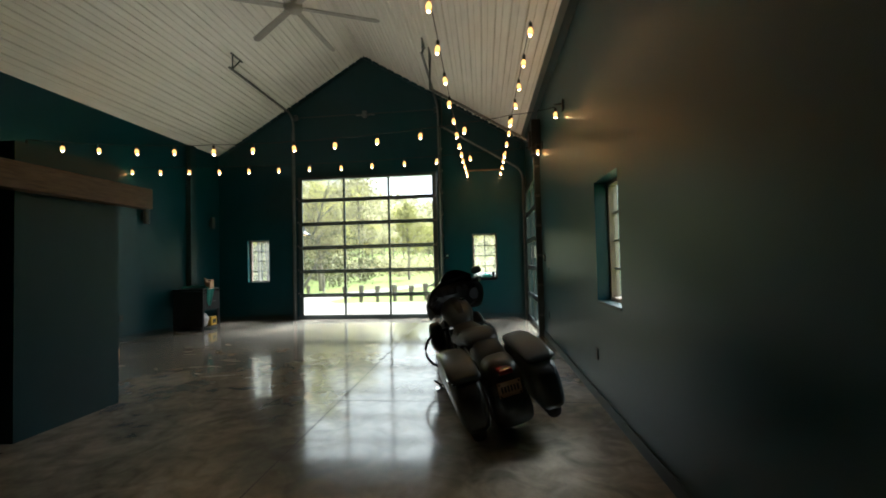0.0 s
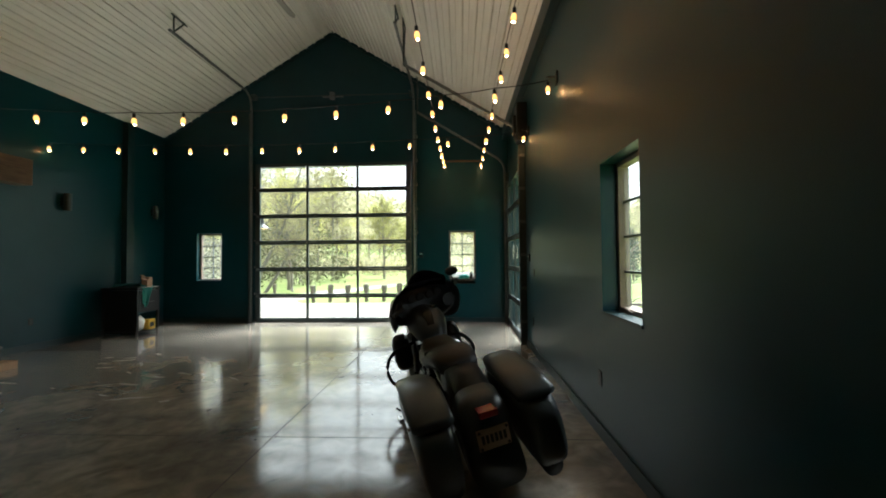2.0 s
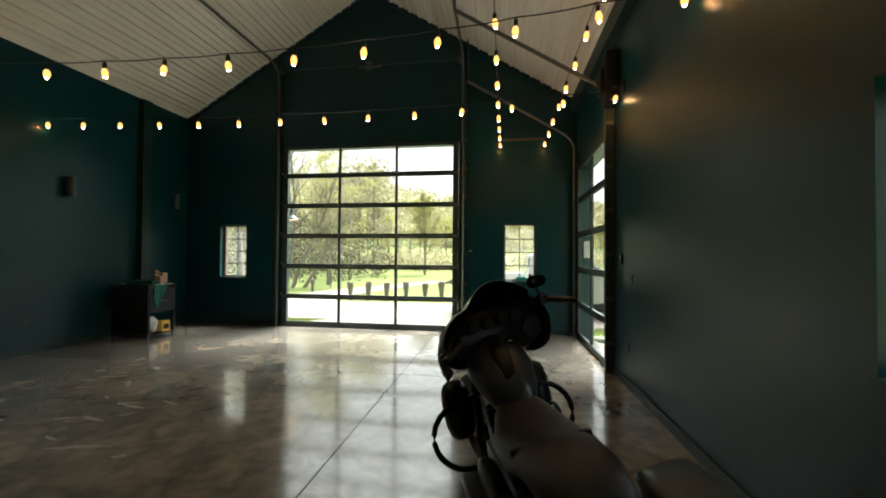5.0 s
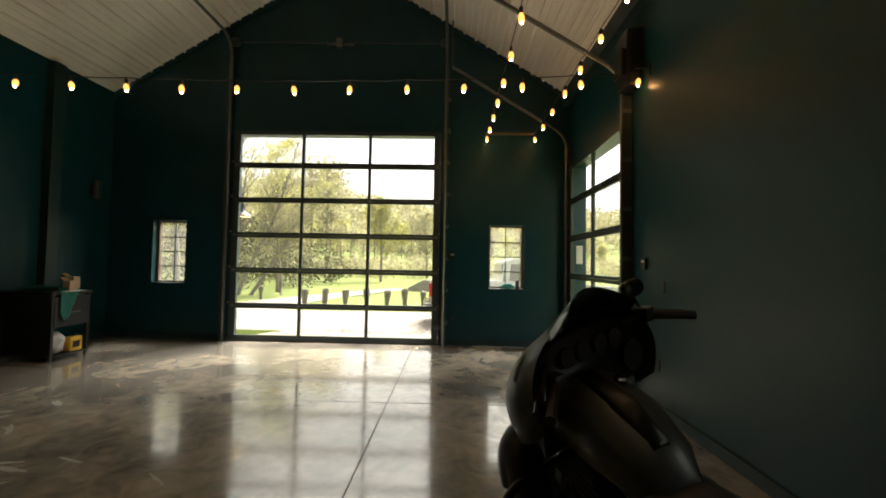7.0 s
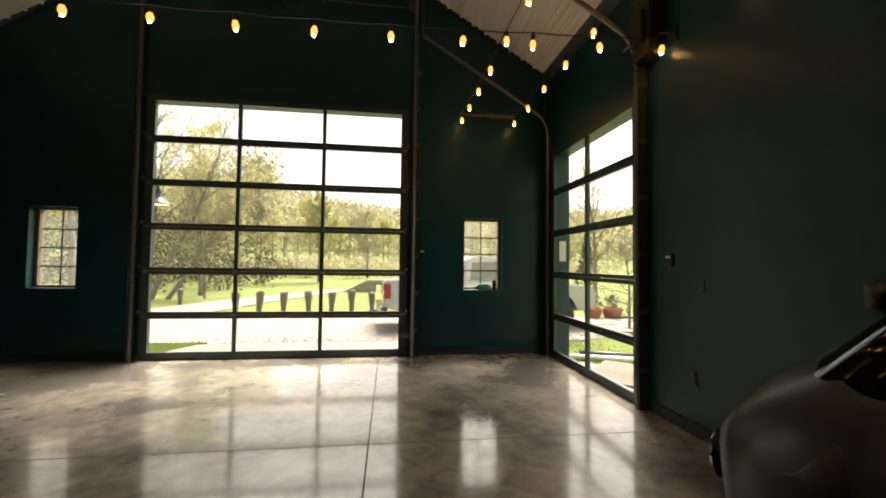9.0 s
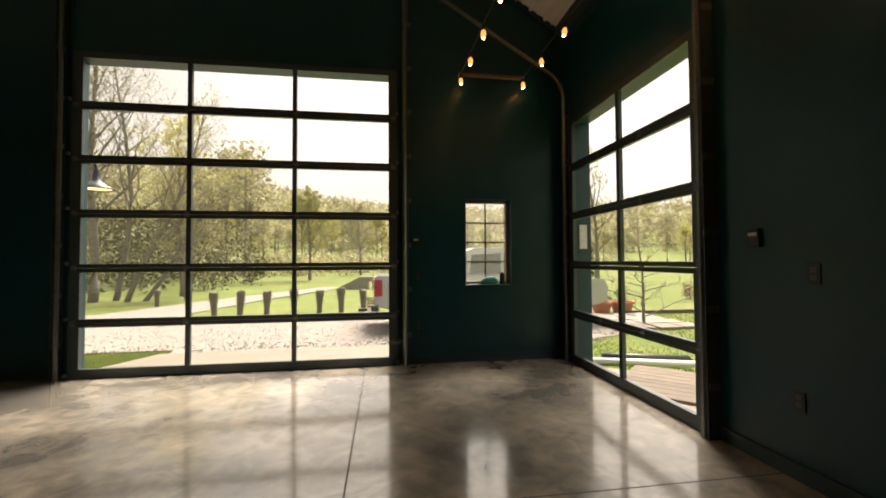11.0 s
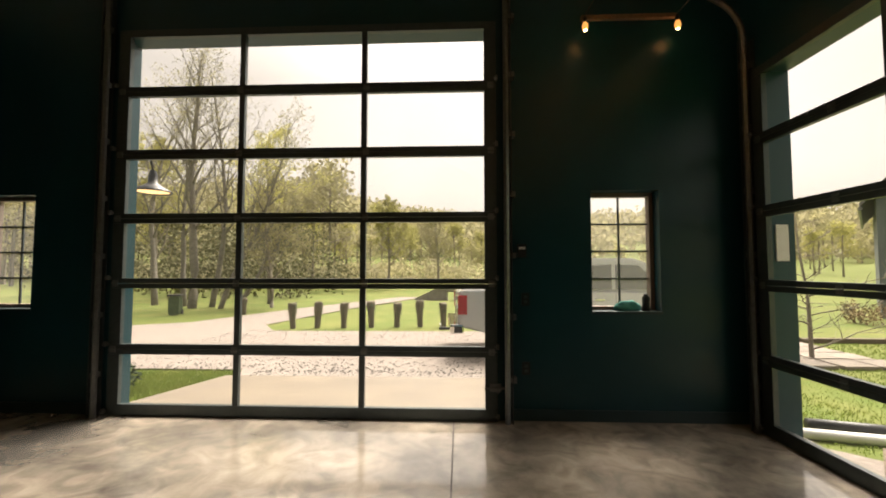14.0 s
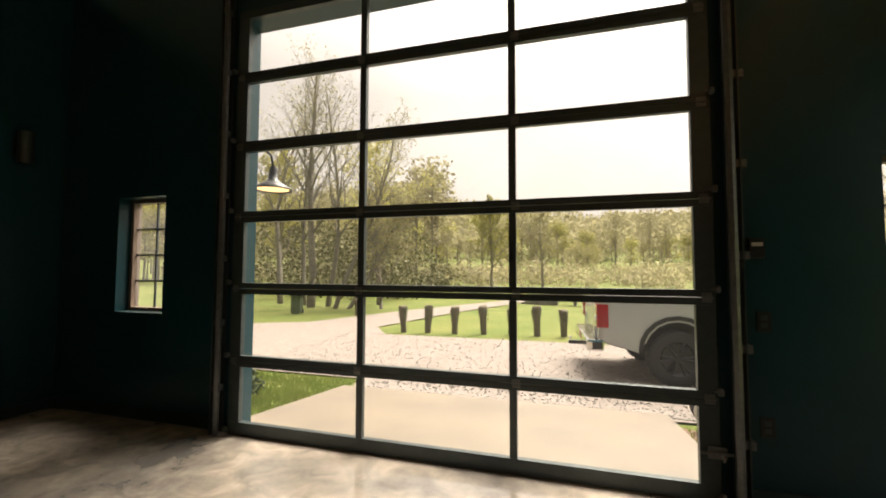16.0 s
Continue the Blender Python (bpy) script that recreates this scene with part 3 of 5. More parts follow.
# ---- string lights ----
BULB_PROFILE = [(0.004, -0.088), (0.016, -0.083), (0.025, -0.068), (0.028, -0.052), (0.025, -0.034), (0.018, -0.018), (0.014, -0.010)]
bulb_bm = spun(bmesh.new(), BULB_PROFILE, (0, 0, 0), "z", 14)
bulb_first = part("bulb", bulb_bm, M_BULB, smooth=True)
# added glowing cap on the outside of the bulb's lower end
glow_tip_first = part("filament", spun(bmesh.new(), [(0.004, -0.096), (0.012, -0.092), (0.013, -0.087), (0.004, -0.086)], (0, 0, 0), "z", 8), M_GLOWTIP)
socket_first = part("socket", spun(bmesh.new(), [(0.010, 0.045), (0.017, 0.035), (0.018, -0.012), (0.014, -0.014)], (0, 0, 0), "z", 10), M_SOCKET)


def string_light(points, label, category="string lights"):
    """A cable through the points, with a lit bulb hanging at each."""
    th = empty("string_light", Matrix(), label, category, "strings of bulbs")
    line = []
    for a, b in zip(points, points[1:]):
        a, b = Vector(a), Vector(b)
        for k in range(4):
            line.append(a.lerp(b, k / 4) + Vector((0, 0, 0.045 + 0.012 - 0.05 * (k / 4) * (1 - k / 4))))
    line.append(Vector(points[-1]) + Vector((0, 0, 0.057)))
    part("cable", tube(bmesh.new(), line, 0.005, 6), M_WIRE, th)
    for p in points:
        s = new("socket", socket_first.data)
        s.parent = th
        s.location = p
        b = new("bulb", bulb_first.data)
        b.parent = s
        b.visible_shadow = False
        fl = new("filament", glow_tip_first.data)
        fl.parent = s
        b.rotation_euler = fl.rotation_euler = (random.uniform(-0.15, 0.15), random.uniform(-0.15, 0.15), 0)
    return th


def sag(u, ends, mid):
    return mid + (ends - mid) * (2 * u - 1) ** 2


N = 14
string_light([(-6.80 + 0.605 * k, 5.36, sag(k / 13, 3.36, 3.10)) for k in range(N)], "sagging string of warm bulbs across the room")
string_light([(-6.78 + 0.605 * k, 7.20, sag(k / 13, 3.36, 3.25)) for k in range(N)], "second string of warm bulbs across the room")
string_light([(-0.27 - 0.006 * k, 9.82 - 0.60 * k, 3.57 - 0.10 * math.sin(math.pi * min(k / 13, 1)) * 2 + 0.01 * k) for k in range(13)], "string of warm bulbs running toward the front wall")
string_light([(0.54 + 0.003 * k, 9.82 - 0.60 * k, 3.57 + 0.007 * k) for k in range(11)], "string of warm bulbs along the side wall")
bpy.data.objects.remove(bulb_first)
bpy.data.objects.remove(glow_tip_first)
bpy.data.objects.remove(socket_first)
tagged(part("spreader_bar", boxes((-0.29, 9.85, 3.61, 0.56, 9.89, 3.65), bevel=0.006), M_BEAM), "slim wooden bar holding two bulb strings", "bar")
for y in (5.36, 7.20):
    hk = empty("cable_hook", pose(RX, y - 0.09, 3.40), "black hook holding the bulb string on the wall", "hook", "cable hooks")
    part("base", boxes((-0.02, -0.04, -0.07, -0.001, 0.04, 0.07), bevel=0.006), M_BLACK, hk)
    part("arm", tube(bmesh.new(), [(-0.02, 0, 0.02), (-0.09, 0.03, 0.03), (-0.10, 0.08, 0.05)], 0.010, 8), M_BLACK, hk)


# ---- ceiling fan ----
fan = empty("ceiling_fan", pose(-2.93, 6.15, 5.62), "large pale grey six-blade ceiling fan on a short drop rod", "ceiling fan")
part("drop_rod", tube(bmesh.new(), [(0.04, 0, 0.15), (0.06, 0, 1.10)], 0.03, 10), M_FAN, fan)
part("motor", spun(bmesh.new(), [(0.05, 0.2), (0.12, 0.18), (0.15, 0.08), (0.15, -0.02), (0.08, -0.08), (0.0, -0.08)], (0, 0, 0), "z", 20), M_FAN, fan, smooth=True)
for k in range(6):
    bm = bmesh.new()
    prism(bm, [(0.10, -0.05), (1.35, -0.065), (1.42, -0.02), (1.42, 0.02), (1.35, 0.06), (0.10, 0.05)], -0.008, 0.008, "xy")
    bmesh.ops.rotate(bm, verts=bm.verts, cent=(0, 0, 0), matrix=Matrix.Rotation(radians(10), 3, "X"))
    bmesh.ops.rotate(bm, verts=bm.verts, cent=(0, 0, 0), matrix=Matrix.Rotation(radians(24 + 60 * k), 3, "Z"))
    part("blade", bm, M_FAN, fan)

# ---- motorcycle: x right, y forward from the rear wheel's contact, z up ----
def wheel(parent, y, r, w, name):
    wh = part(name, spun(bmesh.new(), [(r * 0.72, -w * 0.42), (r * 0.90, -w * 0.5), (r * 0.985, -w * 0.32), (r, 0), (r * 0.985, w * 0.32), (r * 0.90, w * 0.5), (r * 0.72, w * 0.42), (r * 0.72, -w * 0.42)], (0, y, r), "x", 36), M_TYRE, parent, smooth=True)
    rim = spun(bmesh.new(), [(r * 0.62, -w * 0.36), (r * 0.73, -w * 0.40), (r * 0.73, w * 0.40), (r * 0.62, w * 0.36), (r * 0.62, -w * 0.36)], (0, y, r), "x", 36)
    for k in range(10):
        a = 2 * math.pi * k / 10
        tube(rim, [(0, y + 0.05 * math.cos(a), r + 0.05 * math.sin(a)), (0, y + r * 0.66 * math.cos(a), r + r * 0.66 * math.sin(a))], 0.011, 6)
    spun(rim, [(0.02, -0.08), (0.055, -0.07), (0.055, 0.07), (0.02, 0.08)], (0, y, r), "x", 14)
    part("rim", rim, M_BIKEBLACK, wh)
    part("brake_disc", spun(bmesh.new(), [(0.07, 0.070), (0.145, 0.070), (0.145, 0.076), (0.07, 0.076), (0.07, 0.070)], (0, y, r), "x", 28), M_STEEL, wh)
    return wh


def fender_shell(bm, y, zc, r, w, a0, a1, n=14, drop=0.5):
    """A curved mudguard round a wheel centre, rolled down at both sides."""
    rows = []
    for i in range(n + 1):
        a = radians(a0 + (a1 - a0) * i / n)
        row = []
        for u, inward in ((-1.0, drop), (-0.97, drop * 0.45), (-0.82, 0.10), (-0.45, 0.015), (0, 0), (0.45, 0.015), (0.82, 0.10), (0.97, drop * 0.45), (1.0, drop)):
            rr = r - inward * r * 0.55
            row.append(bm.verts.new((u * w, y + rr * math.cos(a), zc + rr * math.sin(a))))
        rows.append(row)
    for r0, r1 in zip(rows, rows[1:]):
        for k in range(8):
            bm.faces.new((r0[k], r0[k + 1], r1[k + 1], r1[k]))
    bmesh.ops.solidify(bm, geom=bm.faces[:], thickness=0.008)
    return bm


bike = empty("motorcycle", pose(0.20, 3.47, 0.0, 0, 0, 15) @ pose(0, 0, 0, 0, -12, 0), "charcoal grey touring motorcycle with hard saddlebags leaning on its kickstand", "motorcycle")
wheel(bike, 0.0, 0.32, 0.17, "rear_wheel")
wheel(bike, 1.55, 0.325, 0.13, "front_wheel")
part("rear_fender", fender_shell(bmesh.new(), 0.02, 0.33, 0.41, 0.125, 62, 208, drop=0.7), M_BIKE, bike, smooth=True)
part("front_fender", fender_shell(bmesh.new(), 1.55, 0.335, 0.375, 0.095, -8, 152, drop=0.6), M_BIKE, bike, smooth=True)
tail = part("tail_panel", loft(bmesh.new(), [(-0.41, 0, 0.40, 0.13, 0.13, 3, -0.1), (-0.33, 0, 0.44, 0.15, 0.19, 3, -0.1), (-0.20, 0, 0.50, 0.15, 0.17, 3, -0.1)]), M_BIKE, bike, smooth=True)
part("tail_light", boxes((-0.055, -0.455, 0.56, 0.055, -0.36, 0.60), bevel=0.012), M_RED, tail)
plate = part("number_plate", boxes((-0.092, -0.462, 0.40, 0.092, -0.454, 0.512), bevel=0.003), M_PLATE, bike, "pale orange number plate with dark characters")
for sx in (-0.078, 0.078):
    for z in (0.412, 0.500):
        part("plate_bolt", spun(bmesh.new(), [(0.0, -0.470), (0.008, -0.468), (0.008, -0.461), (0.0, -0.461)], (sx, 0, z), "y", 8), M_BLACK, plate)
# illegible plate characters as bars
for i in range(6):
    part("plate_character", boxes((-0.070 + i * 0.025, -0.4655, 0.435, -0.054 + i * 0.025, -0.4615, 0.480)), M_BLACK, plate)
part("bumper_skirt", loft(bmesh.new(), [(-0.46, 0, 0.28, 0.145, 0.10, 3.2, 0.1), (-0.40, 0, 0.31, 0.155, 0.13, 3.2, 0.1), (-0.30, 0, 0.34, 0.15, 0.14, 3.2, 0.1)]), M_BIKE, bike, smooth=True)

for s, nm in ((-1, "left"), (1, "right")):
    bag = part("saddlebag", loft(bmesh.new(), [
        (-0.50, s * 0.300, 0.36, 0.06, 0.10, 4, 0.0), (-0.485, s * 0.300, 0.37, 0.095, 0.15, 4, 0.0), (-0.40, s * 0.300, 0.41, 0.115, 0.175, 4, 0.0),
        (-0.15, s * 0.300, 0.46, 0.122, 0.155, 4, 0.0), (0.12, s * 0.300, 0.49, 0.120, 0.130, 4, 0.0), (0.27, s * 0.32, 0.50, 0.105, 0.11, 3.4, 0.0), (0.32, s * 0.315, 0.50, 0.07, 0.075, 3, 0.0)]), M_BIKE, bike, smooth=True)
    part("bag_lid", loft(bmesh.new(), [
        (-0.44, s * 0.300, 0.585, 0.07, 0.010, 3.2, 0.0), (-0.42, s * 0.300, 0.595, 0.116, 0.030, 3.2, 0.0), (-0.20, s * 0.300, 0.635, 0.126, 0.050, 3.2, 0.0),
        (0.05, s * 0.300, 0.655, 0.124, 0.052, 3.2, 0.0), (0.24, s * 0.32, 0.640, 0.106, 0.042, 3.0, 0.0), (0.33, s * 0.315, 0.60, 0.06, 0.02, 2.6, 0.0)]), M_BIKE, bag, smooth=True)
    part("lid_latch", boxes((s * 0.425 - 0.006, -0.36, 0.575, s * 0.425 + 0.006, -0.26, 0.600), bevel=0.004), M_CHROME, bag)
    part("muffler", tube(bmesh.new(), [(s * 0.30, 0.75, 0.23), (s * 0.31, 0.40, 0.215), (s * 0.30, -0.25, 0.205), (s * 0.30, -0.46, 0.20)], 0.05, 16, radii=[0.03, 0.045, 0.052, 0.058]), M_BIKEBLACK, bike, smooth=True)

seat = part("seat", loft(bmesh.new(), [
    (0.02, 0, 0.70, 0.07, 0.03, 2.6, 0), (0.06, 0, 0.715, 0.13, 0.060, 2.6, 0), (0.20, 0, 0.735, 0.155, 0.075, 2.6, 0), (0.36, 0, 0.72, 0.165, 0.075, 2.6, 0),
    (0.48, 0, 0.680, 0.185, 0.075, 2.6, 0), (0.66, 0, 0.665, 0.185, 0.075, 2.6, 0), (0.82, 0, 0.70, 0.13, 0.085, 2.4, 0), (0.92, 0, 0.74, 0.07, 0.06, 2.2, 0)]), M_LEATHER, bike, smooth=True)
part("seat_strap", boxes((-0.165, 0.41, 0.70, 0.165, 0.435, 0.765), bevel=0.01), M_LEATHER, seat)
tank = part("fuel_tank", loft(bmesh.new(), [
    (0.80, 0, 0.74, 0.07, 0.06, 2.2, 0), (0.88, 0, 0.79, 0.125, 0.10, 2.3, 0), (1.02, 0, 0.835, 0.165, 0.125, 2.3, 0), (1.16, 0, 0.86, 0.175, 0.13, 2.3, 0),
    (1.28, 0, 0.875, 0.155, 0.12, 2.3, 0), (1.36, 0, 0.88, 0.09, 0.08, 2.2, 0)]), M_BIKE, bike, smooth=True)
part("tank_console", loft(bmesh.new(), [(0.86, 0, 0.865, 0.03, 0.02, 2.5, 0), (1.0, 0, 0.945, 0.05, 0.025, 2.5, 0), (1.2, 0, 0.985, 0.045, 0.022, 2.5, 0), (1.3, 0, 0.98, 0.02, 0.012, 2.5, 0)]), M_BIKEBLACK, tank, smooth=True)
part("filler_cap", spun(bmesh.new(), [(0.036, 0), (0.036, 0.016), (0.03, 0.024), (0.0, 0.026)], (0.095, 1.12, 0.965), "z", 16), M_CHROME, tank)

engine = part("engine_block", boxes((-0.15, 0.62, 0.18, 0.15, 1.22, 0.44), bevel=0.05), M_BIKEBLACK, bike)
for yb, tilt in ((0.80, -0.10), (1.05, 0.12)):
    bm = bmesh.new()
    for k in range(9):
        z = 0.44 + k * 0.028
        yy = yb + tilt * k / 9
        box(bm, -0.125, yy - 0.085, z, 0.125, yy + 0.085, z + 0.013, bevel=0.004)
    box(bm, -0.07, yb + tilt * 0.3 - 0.07, 0.44, 0.07, yb + tilt * 0.6 + 0.07, 0.72)
    part("cylinder", bm, M_BIKEBLACK, engine)
part("air_cleaner", spun(bmesh.new(), [(0.09, 0.0), (0.10, 0.04), (0.08, 0.07), (0.0, 0.075)], (0.15, 0.94, 0.58), "x", 22), M_CHROME, engine)
part("primary_cover", loft(bmesh.new(), [(0.55, -0.19, 0.30, 0.03, 0.07, 3, 0), (0.62, -0.19, 0.30, 0.05, 0.11, 3, 0), (1.05, -0.19, 0.31, 0.05, 0.11, 3, 0), (1.14, -0.19, 0.31, 0.03, 0.07, 3, 0)]), M_BIKEBLACK, engine, smooth=True)
fr = bmesh.new()
for s in (-1, 1):
    tube(fr, [(s * 0.12, 0.0, 0.32), (s * 0.12, 0.55, 0.28), (s * 0.13, 0.62, 0.17), (s * 0.13, 1.18, 0.17), (s * 0.06, 1.36, 0.55), (s * 0.03, 1.40, 0.85)], 0.017, 8)
    tube(fr, [(s * 0.11, 0.10, 0.56), (s * 0.09, 0.60, 0.60), (s * 0.05, 1.35, 0.80)], 0.017, 8)
part("frame", fr, M_BIKEBLACK, bike)
for s in (-1, 1):
    part("fork_leg", tube(bmesh.new(), [(s * 0.095, 1.55, 0.325), (s * 0.10, 1.46, 0.62), (s * 0.10, 1.40, 0.98)], 0.026, 12, radii=[0.032, 0.028, 0.026]), M_BIKEBLACK, bike, smooth=True)

# batwing fairing, open to the rider
def fairing():
    bm = bmesh.new()
    rows = []
    n = 18
    for yy, w, zlo, zhi in ((1.57, 0.09, 0.87, 0.94), (1.555, 0.18, 0.82, 0.98), (1.52, 0.25, 0.79, 1.03), (1.46, 0.31, 0.77, 1.09), (1.39, 0.35, 0.76, 1.14), (1.31, 0.37, 0.79, 1.19), (1.23, 0.365, 0.85, 1.215)):
        row = []
        for k in range(n + 1):
            a = math.pi * (1.16 - 1.32 * k / n)
            c, s_ = math.cos(a), math.sin(a)
            zc, h = zlo + (zhi - zlo) * 0.42, (zhi - zlo) * 0.58
            x = w * math.copysign(abs(c) ** 0.75, c)
            z = zc + h * (s_ if s_ > 0 else s_ * 1.25)
            row.append(bm.verts.new((x, yy - 0.04 * abs(c), z)))
        rows.append(row)
    for r0, r1 in zip(rows, rows[1:]):
        for k in range(n):
            bm.faces.new((r0[k], r0[k + 1], r1[k + 1], r1[k]))
    bm.faces.new(rows[0])
    bmesh.ops.solidify(bm, geom=bm.faces[:], thickness=0.012)
    return bm


fairing_ob = part("fairing", fairing(), M_BIKE, bike, "charcoal painted batwing fairing", smooth=True)
part("inner_fairing", loft(bmesh.new(), [(1.24, 0, 1.01, 0.31, 0.14, 3, 0), (1.30, 0, 0.99, 0.345, 0.165, 3, 0), (1.40, 0, 0.96, 0.29, 0.13, 3, 0)]), M_BLACK, fairing_ob, smooth=True)
for x in (-0.14, -0.05, 0.05, 0.14):
    part("gauge", spun(bmesh.new(), [(0.038, -0.02), (0.040, 0.0), (0.034, 0.003), (0.0, 0.003)], (x, 1.235, 1.08), "y", 16), M_TYRE, fairing_ob)
for x in (-0.24, 0.24):
    part("speaker", spun(bmesh.new(), [(0.066, -0.012), (0.066, 0.0), (0.055, 0.01), (0.0, 0.01)], (x, 1.228, 0.98), "y", 18), M_BLACK, fairing_ob)
part("headlight", spun(bmesh.new(), [(0.062, 0), (0.062, 0.012), (0.045, 0.024), (0.0, 0.030)], (0, 1.56, 0.895), "y", 22), M_SMOKE, fairing_ob)


def windscreen():
    bm = bmesh.new()
    rows = []
    for j in range(7):
        v = j / 6
        row = []
        for k in range(13):
            u = k / 6 - 1
            w = 0.27 * (1 - 0.25 * v * v)
            row.append(bm.verts.new((u * w, 1.40 - 0.07 * u * u - 0.20 * v, 1.115 + 0.20 * v * (1 - 0.22 * u * u) - 0.05 * u * u)))
        rows.append(row)
    for r0, r1 in zip(rows, rows[1:]):
        for k in range(12):
            bm.faces.new((r0[k], r0[k + 1], r1[k + 1], r1[k]))
    bmesh.ops.solidify(bm, geom=bm.faces[:], thickness=0.005)
    return bm


part("windscreen", windscreen(), M_SMOKE, fairing_ob, "dark smoked windscreen", smooth=True)
bars = part("handlebar", tube(bmesh.new(), [(-0.40, 1.12, 0.99), (-0.30, 1.20, 1.06), (-0.17, 1.30, 1.08), (0, 1.33, 1.04), (0.17, 1.30, 1.10), (0.33, 1.20, 1.13), (0.47, 1.10, 1.095)], 0.016, 10), M_BIKEBLACK, bike, smooth=True)
for s in (-1, 1):
    gx, gz = (0.0, 0.0) if s > 0 else (0.09, -0.10)
    part("grip", tube(bmesh.new(), [(s * 0.36 + gx, 1.178, 1.122 + gz), (s * 0.50 + gx, 1.078, 1.088 + gz)], 0.019, 12), M_BLACK, bars)
    part("switch_box", boxes((s * 0.335 + gx - 0.03, 1.165, 1.10 + gz, s * 0.335 + gx + 0.03, 1.225, 1.16 + gz), bevel=0.012), M_BLACK, bars)
    part("lever", tube(bmesh.new(), [(s * 0.34 + gx, 1.225, 1.13 + gz), (s * 0.42 + gx, 1.20, 1.12 + gz), (s * 0.51 + gx, 1.13, 1.10 + gz)], 0.008, 8), M_BIKEBLACK, bars)
    if s > 0:
        stem = part("mirror", loft(bmesh.new(), [(1.235, s * 0.36, 1.235, 0.065, 0.035, 2.4, 0), (1.25, s * 0.36, 1.235, 0.075, 0.043, 2.4, 0), (1.285, s * 0.36, 1.235, 0.05, 0.028, 2.4, 0)]), M_BIKEBLACK, bars, smooth=True)
        part("mirror_stem", tube(bmesh.new(), [(s * 0.335, 1.21, 1.15), (s * 0.35, 1.26, 1.22)], 0.008, 8), M_BIKEBLACK, bars)
    g = arc((s * 0.23, 1.30, 0.44), 0.20, -math.pi / 2, math.pi / 2, ((s, 0, 0), (0, 0, 1)), 12)
    part("engine_guard", tube(bmesh.new(), [(s * 0.10, 1.30, 0.22), *g, (s * 0.06, 1.34, 0.66)], 0.017, 10), M_BIKEBLACK, bike, smooth=True)
    fb = part("floorboard", boxes((s * 0.27 - 0.055, 0.92, 0.26, s * 0.27 + 0.055, 1.20, 0.285), bevel=0.01), M_BIKEBLACK, bike)
    part("board_rubber", boxes((s * 0.27 - 0.045, 0.94, 0.286, s * 0.27 + 0.045, 1.18, 0.294), bevel=0.003), M_TYRE, fb)
    part("fairing_lower", loft(bmesh.new(), [(1.28, s * 0.25, 0.58, 0.05, 0.12, 3, 0.2), (1.36, s * 0.25, 0.58, 0.09, 0.17, 3, 0.2), (1.43, s * 0.24, 0.58, 0.06, 0.13, 3, 0.2)]), M_BIKEBLACK, bike, smooth=True)
# the front end is turned to the left stop
STEER = Matrix.Translation((0, 1.40, 0)) @ Matrix.Rotation(radians(18), 4, "Z") @ Matrix.Translation((0, -1.40, 0))
for o in bike.children:
    if o.name.split(".")[0] in ("front_wheel", "front_fender", "fork_leg", "fairing", "handlebar"):
        o.matrix_basis = STEER
ks = bmesh.new()
tube(ks, [(-0.14, 0.98, 0.20), (-0.39, 1.04, 0.115)], 0.016, 8)
box(ks, -0.43, 0.985, 0.092, -0.35, 1.095, 0.108)
tube(ks, [(-0.36, 1.03, 0.12), (-0.43, 1.06, 0.19)], 0.010, 8)
part("kickstand", ks, M_CHROME, bike)


# ---- workbench with clutter in the far corner ----
bench = empty("workbench", pose(-6.75, 8.20, 0), "black steel tool bench with open lower shelf", "workbench")
part("top", boxes((-0.01, -0.02, 0.88, 0.72, 0.58, 0.92), bevel=0.006), M_BLACK, bench)
for x0, x1 in ((0.0, 0.04), (0.66, 0.70)):
    for y0, y1 in ((0, 0.04), (0.52, 0.56)):
        part("leg", boxes((x0, y0, 0, x1, y1, 0.88), bevel=0.004), M_BLACK, bench)
part("shelf", boxes((0.001, 0.001, 0.06, 0.699, 0.559, 0.085)), M_BLACK, bench)
part("drawer", boxes((0.03, 0.03, 0.45, 0.712, 0.53, 0.86), bevel=0.006), M_BLACK, bench)
part("back_panel", boxes((0.02, 0.008, 0.09, 0.66, 0.026, 0.87)), M_BLACK, bench)
part("drawer_pull", tube(bmesh.new(), [(0.712, 0.18, 0.64), (0.735, 0.19, 0.64), (0.735, 0.37, 0.64), (0.712, 0.38, 0.64)], 0.007, 8), M_STEEL, bench)
rag = bmesh.new()
rows = []
for i in range(15):
    v = i / 14
    row = []
    for k in range(9):
        u = k / 8
        if v < 0.6:
            p = Vector((0.15 + 0.58 * v / 0.6, 0.05 + 0.34 * u, 0.93 + 0.06 * abs(math.sin(5 * u + 3 * v)) + 0.02 * noise.noise(Vector((u * 4, v * 5, 0)))))
        else:
            q = (v - 0.6) / 0.4
            p = Vector((0.735 + 0.012 * math.sin(9 * u), 0.08 + 0.26 * u * (1 - 0.45 * q), 0.93 - 0.40 * q * (0.55 + 0.45 * math.sin(2.4 * u + 0.4))))
        row.append(rag.verts.new(p))
    rows.append(row)
for r0, r1 in zip(rows, rows[1:]):
    for k in range(8):
        rag.faces.new((r0[k], r0[k + 1], r1[k + 1], r1[k]))
bmesh.ops.solidify(rag, geom=rag.faces[:], thickness=0.006)
rag_ob = tagged(part("cloth", rag, M_TEAL, smooth=True), "crumpled teal cloth draped over the workbench edge", "cloth")
rag_ob.location = (-6.75, 8.20, 0.0)


